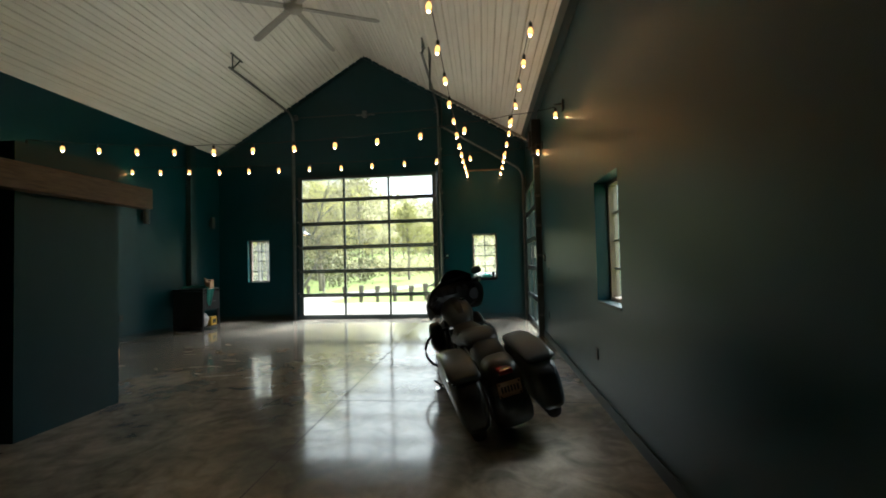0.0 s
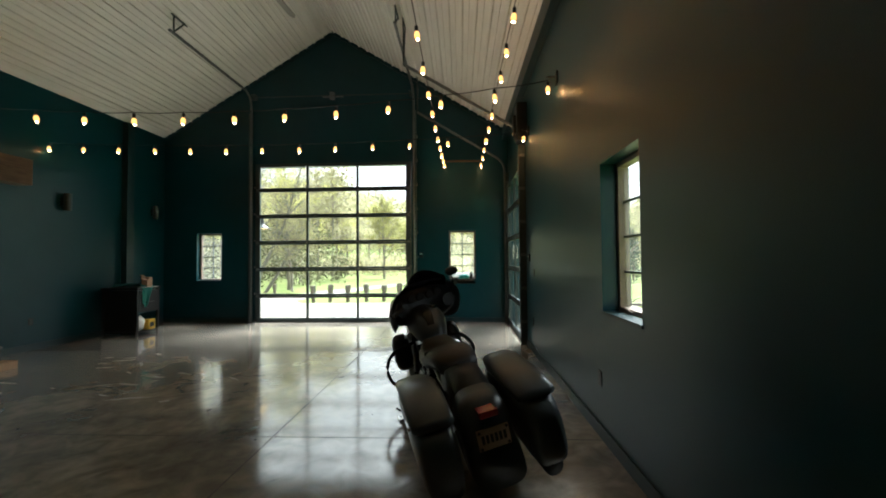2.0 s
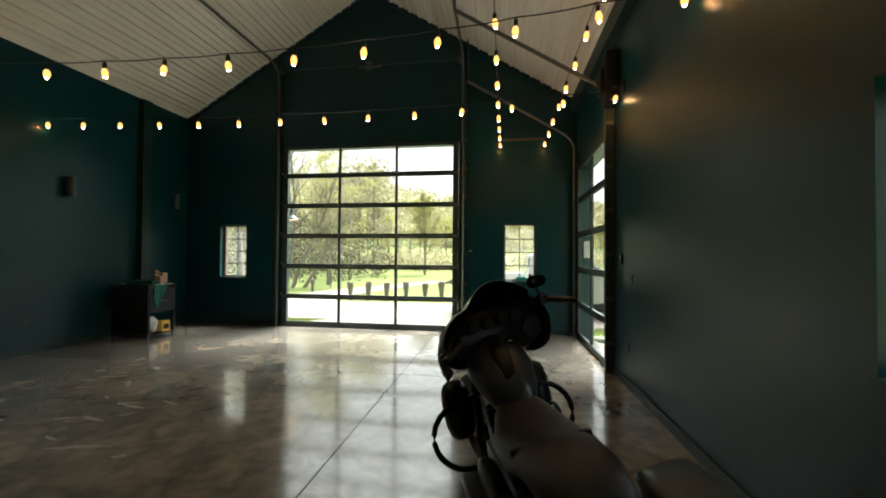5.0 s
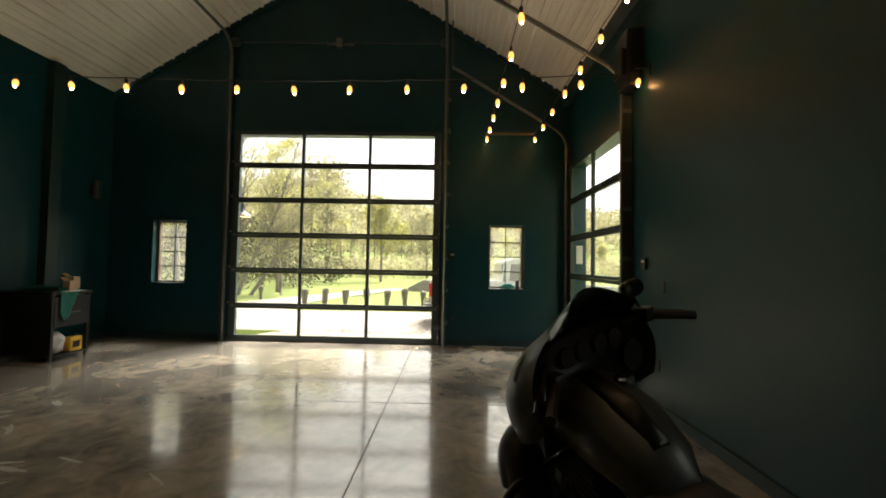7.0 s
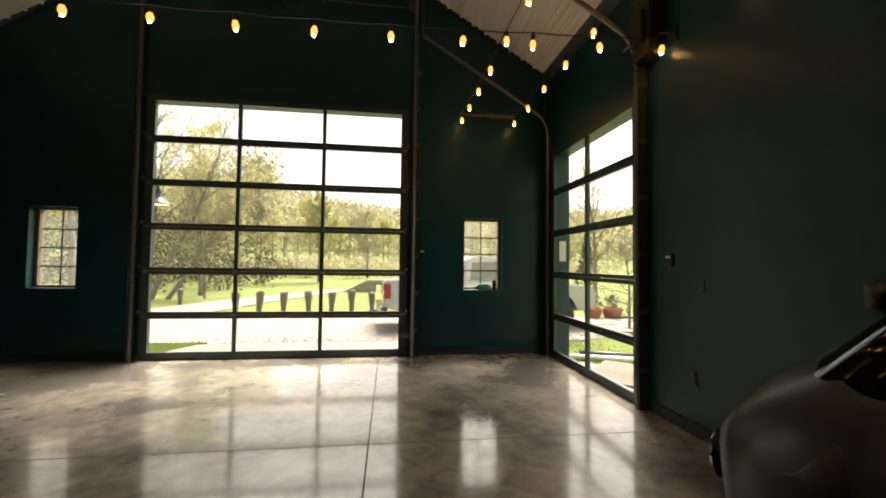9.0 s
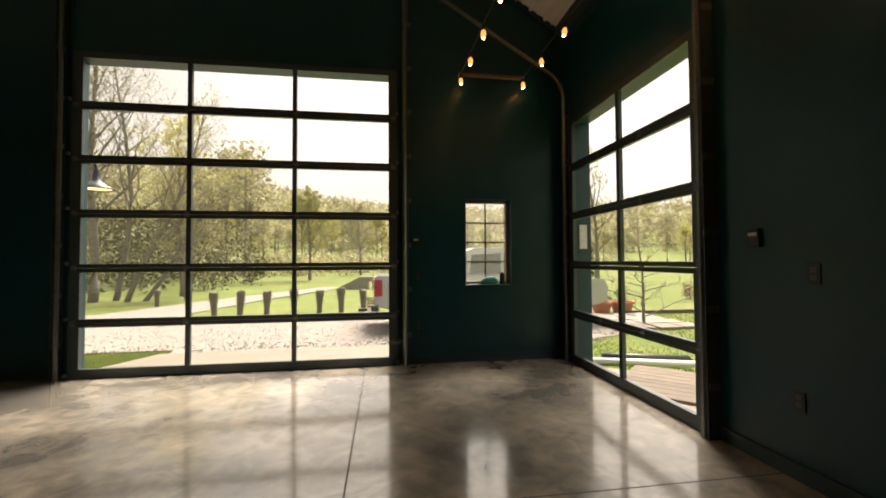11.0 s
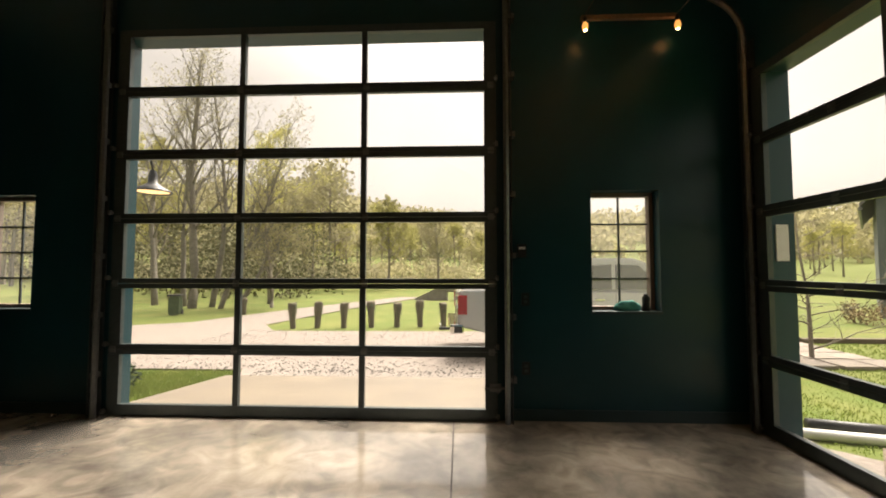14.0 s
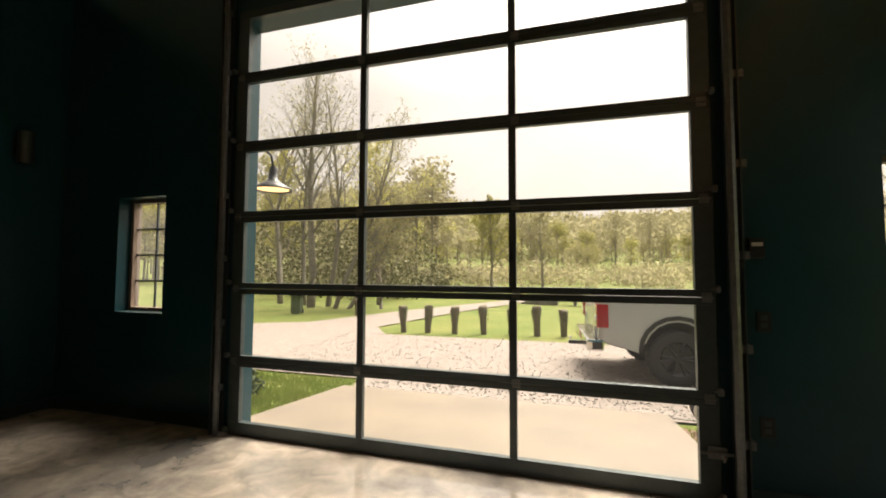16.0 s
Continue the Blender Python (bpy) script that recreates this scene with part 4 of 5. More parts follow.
def carton(m, w, d, h, label, mat):
    th = empty("carton", m, label, "box", "boxes on the workbench")
    part("body", boxes((0, 0, 0, w, d, h), bevel=0.004), mat, th)
    part("tape", boxes((w * 0.42, -0.001, h - 0.002, w * 0.58, d + 0.001, h + 0.002)), M_PINE, th)
    part("flap", prism(bmesh.new(), [(0, h), (-0.05, h + 0.04), (-0.046, h + 0.044), (0.004, h + 0.004)], 0.01, d - 0.01), mat, th)


carton(pose(-6.12, 8.40, 0.922), 0.10, 0.12, 0.14, "small brown cardboard carton on the workbench", M_CARD)
carton(pose(-6.28, 8.58, 0.922), 0.14, 0.10, 0.19, "upright brown cardboard carton behind the cloth", M_CARD)
tray = tagged(part("paper_sheet", boxes((-6.15, 8.30, 0.921, -5.98, 8.62, 0.928), bevel=0.002), M_WHITE), "white sheet of paper overhanging the workbench top", "paper")
bag = bmesh.new()
bmesh.ops.create_icosphere(bag, subdivisions=3, radius=0.14)
for v in bag.verts:
    v.co = Vector((v.co.x * 0.9, v.co.y * 0.85, v.co.z * 1.2)) * (1 + 0.28 * noise.noise(v.co * 16))
    v.co.z = max(v.co.z, -0.13)
b_ob = tagged(part("plastic_bag", bag, M_WHITE, smooth=True), "crumpled white plastic bag on the lower shelf", "bag")
b_ob.location = (-6.19, 8.36, 0.217)
jug = empty("oil_jug", pose(-6.12, 8.58, 0.086), "yellow plastic oil jug on the lower shelf", "jug")
part("body", boxes((-0.06, -0.09, 0, 0.06, 0.09, 0.20), bevel=0.02), M_YELLOW, jug)
part("cap", spun(bmesh.new(), [(0.022, 0.2), (0.022, 0.235), (0.0, 0.236)], (0, 0.05, 0), "z", 12), M_BLACK, jug)
part("label_patch", boxes((0.0605, -0.055, 0.05, 0.063, 0.055, 0.14)), M_BLACK, jug)

# low stack beside the far wall
low = empty("timber_offcut", pose(-6.70, 5.52, 0), "long pale pine board lying on the floor", "board")
part("board", boxes((0, 0, 0.001, 0.80, 0.50, 0.10), bevel=0.004), M_PINE, low)
crate = empty("tool_case", pose(-6.62, 5.58, 0.101), "black tool case with pale lid edge on boards", "tool case")
part("body", boxes((0, 0, 0, 0.55, 0.38, 0.16), bevel=0.01), M_BLACK, crate)
part("lid", boxes((-0.01, -0.01, 0.162, 0.56, 0.39, 0.195), bevel=0.008), M_STEEL, crate)

# ---- wall fittings ----
def sconce(m):
    th = empty("wall_sconce", m, "black cylinder wall sconce, unlit, on the dark wall", "wall light", "wall sconces")
    part("back_plate", boxes((0, -0.05, -0.08, 0.02, 0.05, 0.08), bevel=0.004), M_BLACK, th)
    part("shade", spun(bmesh.new(), [(0.05, -0.15), (0.058, -0.15), (0.058, 0.15), (0.05, 0.15), (0.05, -0.15)], (0.085, 0, 0), "z", 20), M_ALU, th)
    part("arm", tube(bmesh.new(), [(0.02, 0, 0), (0.036, 0, 0)], 0.015, 8), M_BLACK, th)


sconce(pose(LX, 7.55, 2.47))
sconce(pose(LX, 9.60, 2.52))
pipe = empty("wall_column", pose(LX, 8.86, 0), "dark painted vertical column box on the wall", "column")
part("column", boxes((0.001, -0.09, 0, 0.12, 0.09, 4.30), bevel=0.008), M_TRIM, pipe)


def outlet(m, label="dark duplex outlet plate on the painted wall", lit=False):
    th = empty("wall_outlet", m, label, "outlet", "wall plates")
    part("plate", boxes((-0.036, -0.008, -0.058, 0.036, -0.0005, 0.058), bevel=0.003), M_BLACK, th)
    for z in (-0.022, 0.022):
        part("socket_face", boxes((-0.017, -0.0105, z - 0.015, 0.017, -0.0082, z + 0.015), bevel=0.001), M_WHITE if lit else M_ALU, th)


EAST = Matrix.Rotation(radians(-90), 4, "Z")
WEST = Matrix.Rotation(radians(90), 4, "Z")
outlet(Matrix.Translation((RX, 4.06, 0.46)) @ EAST)
outlet(Matrix.Translation((RX, 6.95, 0.46)) @ EAST)
outlet(Matrix.Translation((RX, 6.85, 1.20)) @ EAST, "dark switch plate on the painted wall")
outlet(Matrix.Translation((LX, 7.05, 0.46)) @ WEST)
outlet(pose(-0.80, FY, 0.46))
outlet(pose(-0.80, FY, 1.08), "dark switch plate beside the overhead door")


def keypad(m):
    th = empty("door_control", m, "small black door control with pale lit button", "door control", "door controls")
    part("case", boxes((-0.04, -0.025, -0.06, 0.04, -0.001, 0.06), bevel=0.006), M_BLACK, th)
    part("button", boxes((-0.03, -0.030, 0.012, 0.03, -0.0255, 0.034), bevel=0.002), M_WHITE, th)


keypad(pose(-0.83, FY, 1.52))
keypad(Matrix.Translation((RX, 7.20, 1.42)) @ EAST)

# things on the window ledge
cup = empty("can", pose(0.30, FY + 0.06, 0.975), "small dark can standing on the window ledge", "can")
part("body", spun(bmesh.new(), [(0.030, 0), (0.033, 0.006), (0.033, 0.12), (0.028, 0.132), (0.0, 0.132)], (0, 0, 0), "z", 16), M_BLACK, cup)
part("lid", spun(bmesh.new(), [(0.02, 0.133), (0.02, 0.15), (0.0, 0.151)], (0, 0, 0), "z", 12), M_BLACK, cup)
cl = bmesh.new()
bmesh.ops.create_icosphere(cl, subdivisions=3, radius=0.08)
for v in cl.verts:
    v.co = Vector((v.co.x * 1.5, v.co.y * 0.6, v.co.z * 0.75)) * (1 + 0.35 * noise.noise(v.co * 22 + Vector((3, 1, 7))))
    v.co.z = max(v.co.z, -0.03)
c_ob = tagged(part("shop_towel", cl, M_TEAL, smooth=True), "crumpled blue shop towel on the window ledge", "cloth")
c_ob.location = (0.14, FY + 0.07, 1.004)

# pale scuffs on the slab
random.seed(4)
sc = bmesh.new()
for cx, cy, n in ((-3.6, 5.3, 9), (-4.7, 6.2, 10), (-3.4, 4.7, 4), (-5.4, 5.0, 6)):
    for k in range(n):
        x, y = cx + random.gauss(0, 0.42), cy + random.gauss(0, 0.30)
        L, w, a = random.uniform(0.03, 0.14), random.uniform(0.010, 0.026), random.gauss(0.15, 0.5)
        loop = []
        for i in range(12):
            t = 2 * math.pi * i / 12
            rr = 1 + 0.8 * noise.noise(Vector((x * 9 + math.cos(t) * 3, y * 9 + math.sin(t) * 3, 0)))
            u, v = L * math.cos(t) * rr, w * math.sin(t) * rr
            loop.append(sc.verts.new((x + u * math.cos(a) - v * math.sin(a), y + u * math.sin(a) + v * math.cos(a), 0.0016)))
        sc.faces.new(loop)
tagged(part("floor_scuffs", sc, M_SCUFF), "pale scuff marks worn into the concrete floor", "scuffs", kind="stuff")


# ---- outdoors ----
def smooth01(t):
    t = min(max(t, 0), 1)
    return t * t * (3 - 2 * t)


def ground_z(x, y):
    d = max(y - 10.3, x - 1.5, -7.2 - x, BY - y, 0)
    z = -0.10 - 0.25 * smooth01(d / 2.6)
    far = math.hypot(x + 2, y - 8)
    z += 0.014 * max(0, far - 24)
    z += (26 + 20 * smooth01((30 - x) / 160)) * smooth01((y - 90) / 220) + 7 * smooth01((abs(x) - 40) / 160)
    return z


def terrain():
    bm = bmesh.new()
    def steps(c):
        out = [c]
        s = 0.5
        a = c
        while a < c + 1500:
            a += s
            s *= 1.06
            out.append(a)
        return out
    up = steps(0)
    xs = [-2 - u for u in reversed(up[1:])] + [-2 + u for u in up]
    ys = [9 - u for u in reversed(up[1:])] + [9 + u for u in up]
    grid = []
    for y in ys:
        grid.append([bm.verts.new((x, y, ground_z(x, y) + 0.03 * noise.noise(Vector((x * 0.7, y * 0.7, 0))) * min(1, max(0, abs(y - 8) - 3)))) for x in xs])
    for j in range(len(ys) - 1):
        for i in range(len(xs) - 1):
            cx, cy = (xs[i] + xs[i + 1]) / 2, (ys[j] + ys[j + 1]) / 2
            if LX < cx < RX and BY < cy < FY:
                continue
            bm.faces.new((grid[j][i], grid[j][i + 1], grid[j + 1][i + 1], grid[j + 1][i]))
    return bm


setting("ground", terrain(), M_GRASS, "sloping spring lawn and fields out to wooded hills", "ground").data.shade_smooth()


def draped(outline, lift, step=0.5):
    """A sheet inside an outline, laid on the ground."""
    xs, ys = [p[0] for p in outline], [p[1] for p in outline]
    bm = bmesh.new()
    vs = [bm.verts.new((x, y, 0)) for x, y in outline]
    bm.faces.new(vs)
    x = math.floor(min(xs)) + step
    while x < max(xs):
        bmesh.ops.bisect_plane(bm, geom=bm.verts[:] + bm.edges[:] + bm.faces[:], plane_co=(x, 0, 0), plane_no=(1, 0, 0))
        x += step
    y = math.floor(min(ys)) + step
    while y < max(ys):
        bmesh.ops.bisect_plane(bm, geom=bm.verts[:] + bm.edges[:] + bm.faces[:], plane_co=(0, y, 0), plane_no=(0, 1, 0))
        y += step
    for v in bm.verts:
        v.co.z = ground_z(v.co.x, v.co.y) + lift
    return bm


setting("road", draped([(-4.75, 12.1), (-0.9, 12.1), (3.0, 12.6), (4.6, 13.2), (5.0, 15.0), (4.4, 17.0), (2, 17.2), (-6.4, 17.0), (-7.2, 18.2), (-6.0, 23), (-3.5, 30), (-4.9, 30), (-8.2, 23), (-9.8, 18.6), (-14, 16.2), (-26, 15.0), (-26, 12.4), (-7.0, 12.9), (-5.0, 12.9)], 0.035, 0.8), M_GRAVEL, "pale gravel yard and drive curving off past posts", "gravel yard")
setting("pavement", prism(bmesh.new(), [(10.20, -0.03), (12.25, -0.24), (12.25, -0.5), (10.20, -0.5)], -4.9, -0.82, "yz"), M_APRON, "pale broomed concrete apron outside the big door", "pavement")


# ---- yard ----
def prism_stone(bm, x, y, z, s, rnd):
    n = 6
    lo = [bm.verts.new((x + s * rnd.uniform(0.7, 1.2) * math.cos(2 * math.pi * k / n), y + s * rnd.uniform(0.7, 1.2) * math.sin(2 * math.pi * k / n), z - 0.01)) for k in range(n)]
    hi = [bm.verts.new((v.co.x * 0.6 + x * 0.4, v.co.y * 0.6 + y * 0.4, z + s * rnd.uniform(0.4, 0.8))) for v in lo]
    for k in range(n):
        bm.faces.new((lo[k], lo[(k + 1) % n], hi[(k + 1) % n], hi[k]))
    bm.faces.new(hi)


rnd = random.Random(7)
bm = bmesh.new()
for k in range(5200):
    y = 12.2 + 5.0 * rnd.random() ** 2.0
    x = rnd.uniform(-7.5, 4.0) if y > 12.9 else rnd.uniform(-4.7, 3.0)
    prism_stone(bm, x, y, ground_z(x, y) + 0.036, rnd.uniform(0.008, 0.022) * (1.3 if y < 13.3 else 1), rnd)
tagged(part("loose_gravel", bm, M_PEBBLE), "loose grey stones scattered over the gravel yard", "gravel", kind="stuff")


def blades(count, xr, yr, hmax, seed, skip=None):
    r = random.Random(seed)
    bm = bmesh.new()
    for k in range(count):
        x, y = r.uniform(*xr), r.uniform(*yr)
        if skip and skip(x, y):
            continue
        z = ground_z(x, y)
        h, a, w = r.uniform(0.4, 1) * hmax, r.uniform(0, 6.28), 0.006 + 0.004 * r.random()
        lean = r.uniform(0, 0.6) * h
        dx, dy = math.cos(a) * w, math.sin(a) * w
        v0, v1 = bm.verts.new((x - dx, y - dy, z)), bm.verts.new((x + dx, y + dy, z))
        v2 = bm.verts.new((x + lean * math.sin(a * 1.7), y + lean * math.cos(a * 1.7), z + h))
        bm.faces.new((v0, v1, v2))
    return bm


tagged(part("grass", blades(16000, (-8.5, -4.95), (10.3, 12.8), 0.085, 1), M_BLADE), "tufted green lawn grass beside the apron", "grass", kind="stuff")
tagged(part("grass", blades(22000, (1.6, 8.0), (9.2, 16.0), 0.045, 2, lambda x, y: x < 3.4 and y < 9.6), M_BLADE), "mown lawn grass outside the side door", "grass", kind="stuff")
tagged(part("grass", blades(2500, (-0.78, 1.6), (10.3, 12.0), 0.08, 3), M_BLADE), "patchy grass at the apron edge", "grass", kind="stuff")
setting("flower_bed", draped([(-0.80, 10.3), (-0.35, 10.3), (-0.45, 11.7), (-0.78, 11.9)], 0.02, 0.3), M_MULCH, "bare brown mulch strip beside the apron", "bed")


def leaf_cloud(bm, centre, radius, count, size, r, squash=0.8):
    cx, cy, cz = centre
    for k in range(count):
        d = Vector((r.gauss(0, 1), r.gauss(0, 1), r.gauss(0, 1) * squash))
        d = d.normalized() * radius * r.random() ** 0.45
        p = Vector((cx, cy, cz)) + d
        a = Vector((r.gauss(0, 1), r.gauss(0, 1), r.gauss(0, 1))).normalized()
        b = a.cross(Vector((r.gauss(0, 1), r.gauss(0, 1), r.gauss(0, 1)))).normalized()
        s = size * r.uniform(0.6, 1.3)
        bm.faces.new([bm.verts.new(p + a * s), bm.verts.new(p + b * s * 0.5), bm.verts.new(p - a * s), bm.verts.new(p - b * s * 0.5)])


def shrub(m, radius, mat, label, seed, category="shrub"):
    r = random.Random(seed)
    th = empty("shrub", m, label, category)
    bm = bmesh.new()
    for k in range(7):
        a = r.uniform(0, 6.28)
        tube(bm, [(0, 0, -0.03), (0.5 * radius * math.cos(a), 0.5 * radius * math.sin(a), radius * 0.9)], 0.01, 5)
    part("stems", bm, M_BARK, th)
    bm = bmesh.new()
    for k in range(9):
        leaf_cloud(bm, (r.gauss(0, 0.42) * radius, r.gauss(0, 0.42) * radius, radius * r.uniform(0.35, 1.0)), radius * 0.45, 130, 0.035, r)
    part("foliage", bm, mat, th)
    return th


shrub(pose(-5.75, 10.95, ground_z(-5.75, 10.95)), 0.30, M_BUSHGREEN, "low dark evergreen shrub beside the apron", 11)
shrub(pose(-6.25, 11.25, ground_z(-6.25, 11.25)), 0.32, M_BUSHGREEN, "low dark evergreen shrub in the lawn", 12)


# fence posts along the yard
def post(m, h, r0, seed):
    r = random.Random(seed)
    th = empty("fence_post", m, "squat weathered wooden post, frayed at its top", "post", "posts along the yard")
    bm = bmesh.new()
    rings = []
    for z, k in ((-0.25, 0.62), (0, 0.64), (h * 0.3, 0.66), (h * 0.6, 0.82), (h * 0.85, 1.0), (h * 0.97, 0.96), (h, 0.8)):
        rings.append([bm.verts.new((r0 * k * (1 + 0.14 * r.uniform(-1, 1)) * math.cos(2 * math.pi * i / 10), r0 * k * (1 + 0.14 * r.uniform(-1, 1)) * math.sin(2 * math.pi * i / 10), z + (r.uniform(-0.03, 0.03) if z > 0 else 0))) for i in range(10)])
    for a, b in zip(rings, rings[1:]):
        for i in range(10):
            bm.faces.new((a[i], a[(i + 1) % 10], b[(i + 1) % 10], b[i]))
    bm.faces.new(rings[-1])
    part("shaft", bm, M_POST, th, smooth=True)
    bm = bmesh.new()
    for k in range(60):
        a, z = r.uniform(0, 6.28), r.uniform(h * 0.55, h * 0.98)
        p = Vector((r0 * math.cos(a), r0 * math.sin(a), z))
        q = p * 1.0 + Vector((0.05 * math.cos(a), 0.05 * math.sin(a), r.uniform(-0.10, 0.06)))
        s = Vector((-math.sin(a), math.cos(a), 0)) * 0.012
        bm.faces.new([bm.verts.new(p - s), bm.verts.new(p + s), bm.verts.new(q)])
    part("moss", bm, M_BUSHGREEN, th)


for k in range(9):
    x = -6.15 + 0.72 * k + 0.05 * math.sin(k * 5)
    if k == 7:
        continue
    y = 17.65 + 0.085 * k
    post(pose(x, y, ground_z(x, y), 0, random.uniform(-4, 4), k * 40), 0.74 + 0.06 * math.sin(k * 3), 0.125, k)
post(pose(-9.4, 21.0, ground_z(-9.4, 21)), 0.6, 0.11, 50)

# wheelie bin
wb = empty("wheelie_bin", pose(-11.9, 20.8, ground_z(-11.9, 20.8), 0, 0, 20) @ Matrix.Scale(0.72, 4), "dark green wheelie bin standing on the verge", "bin")
part("body", loft(bmesh.new(), [(-0.28, 0, 0.5, 0.24, 0.48, 5, 0.05), (0.28, 0, 0.5, 0.26, 0.48, 5, -0.05)], 20), M_BUSHGREEN, wb)
part("lid", boxes((-0.30, -0.32, 0.98, 0.30, 0.32, 1.05), bevel=0.02), M_BLACK, wb)
for s in (-1, 1):
    part("wheel", spun(bmesh.new(), [(0.05, -0.02), (0.12, -0.02), (0.12, 0.02), (0.05, 0.02)], (s * 0.26, 0.26, 0.12), "x", 14), M_TYRE, wb)

# gooseneck lamp outside, left of the door
gl = empty("barn_lamp", pose(-5.02, FY + TH, 2.45), "black gooseneck barn lamp, lit, on the outer wall", "outdoor lamp")
part("neck", tube(bmesh.new(), [(0, 0, 0.02), (0.02, 0.12, 0.14), (0.08, 0.30, 0.20), (0.14, 0.43, 0.14), (0.15, 0.46, 0.0)], 0.013, 10), M_BLACK, gl, smooth=True)
part("mount", spun(bmesh.new(), [(0.05, 0.0), (0.05, 0.02), (0.0, 0.022)], (0, 0, 0.02), "y", 16), M_BLACK, gl)
part("shade", spun(bmesh.new(), [(0.03, 0.02), (0.045, -0.04), (0.05, -0.12), (0.10, -0.16), (0.19, -0.215), (0.195, -0.235), (0.185, -0.232), (0.095, -0.17), (0.04, -0.13), (0.03, 0.02)], (0.15, 0.46, 0.0), "z", 24), M_BLACK, gl, smooth=True)
part("glowing_lamp", spun(bmesh.new(), [(0.02, -0.14), (0.09, -0.178), (0.165, -0.222), (0.0, -0.224)], (0.15, 0.46, 0.0), "z", 20), M_LAMPGLOW, gl)

# ground spotlight beside the apron
sp = empty("ground_spotlight", pose(-0.62, 11.75, ground_z(-0.62, 11.75)) @ Matrix.Scale(1.5, 4), "black ground spotlight with pale round lens", "spotlight")
part("spike", tube(bmesh.new(), [(0, 0, -0.1), (0, 0, 0.12)], 0.012, 8), M_BLACK, sp)
part("head", spun(bmesh.new(), [(0.03, 0.09), (0.065, 0.05), (0.075, -0.05), (0.0, -0.04)], (0, 0, 0.17), "y", 16), M_BLACK, sp)
part("lens", spun(bmesh.new(), [(0.068, -0.052), (0.06, -0.060), (0.0, -0.062)], (0, 0, 0.17), "y", 16), M_WHITE, sp)


# ---- pickup truck: x from tail to nose, y away from the viewer, z up ----
def arch(cx, cz, r, n=10):
    return [(cx + r * math.cos(math.pi - math.pi * k / n), cz + r * math.sin(math.pi - math.pi * k / n)) for k in range(n + 1)]


truck = empty("pickup_truck", pose(-1.42, 13.75, -0.335, 0, 0, 3), "white crew-cab pickup truck parked on the gravel", "truck")
prof = [(0.02, 0.62), (0.60, 0.52), *arch(1.12, 0.50, 0.50), (1.75, 0.46), (3.85, 0.46), *arch(4.55, 0.50, 0.50), (5.30, 0.52), (5.55, 0.60), (5.62, 0.95), (5.50, 1.13), (4.10, 1.22), (1.95, 1.27), (0.03, 1.27)]
part("body", prism(bmesh.new(), prof, 0.0, 1.98, "xz", bevel=0.04), M_TRUCK, truck)
cabp = [(1.95, 1.26), (2.05, 1.80), (2.30, 1.90), (3.35, 1.89), (3.60, 1.80), (4.22, 1.215)]
cab = part("cab", prism(bmesh.new(), cabp, 0.14, 1.84, "xz", bevel=0.06), M_TRUCK, truck)
for w0 in ([(2.16, 1.30), (2.20, 1.74), (2.90, 1.77), (2.90, 1.30)], [(2.98, 1.30), (2.98, 1.77), (3.42, 1.75), (3.93, 1.30)]):
    part("side_window", prism(bmesh.new(), w0, 0.125, 0.15, "xz"), M_TINT, cab)
    part("side_window", prism(bmesh.new(), w0, 1.83, 1.855, "xz"), M_TINT, cab)
part("rear_window", boxes((1.985, 0.35, 1.36, 2.03, 1.63, 1.74), bevel=0.01), M_TINT, cab)
part("bed_liner", boxes((0.10, 0.10, 1.262, 1.90, 1.88, 1.275)), M_BLACK, truck)
part("wheel_arch_trim", prism(bmesh.new(), [*arch(1.12, 0.50, 0.55), *reversed(arch(1.12, 0.50, 0.49))], -0.02, 0.012, "xz"), M_BLACK, truck)
for ax in (1.12, 4.55):
    part("arch_liner", prism(bmesh.new(), arch(ax, 0.50, 0.496), 0.30, 1.68, "xz"), M_BLACK, truck)
part("tailgate_seam", boxes((-0.004, 0.30, 0.66, 0.03, 1.68, 1.24), bevel=0.01), M_TRUCK, truck)
for y0, y1 in ((-0.012, 0.20), (1.78, 1.992)):
    tl = part("tail_light", boxes((-0.015, y0, 0.84, 0.16, y1, 1.20), bevel=0.02), M_RED, truck)
    part("reverse_lens", boxes((-0.022, y0 + 0.02, 0.95, -0.004, y1 - 0.03, 1.02), bevel=0.004), M_WHITE, tl)
bump = part("rear_bumper", boxes((-0.16, 0.02, 0.48, 0.10, 1.96, 0.66), bevel=0.04), M_CHROME, truck)
part("bumper_recess", boxes((-0.08, 0.005, 0.51, 0.07, 0.03, 0.62), bevel=0.01), M_BLACK, bump)
hitch = part("tow_hitch", boxes((-0.36, 0.95, 0.42, -0.10, 1.03, 0.48), bevel=0.008), M_BLACK, truck)
part("ball", spun(bmesh.new(), [(0.012, 0.0), (0.012, 0.03), (0.026, 0.045), (0.026, 0.065), (0.0, 0.085)], (-0.33, 0.99, 0.48), "z", 12), M_CHROME, hitch)
part("plate", boxes((-0.168, 0.84, 0.54, -0.160, 1.14, 0.66)), M_PLATE, bump)
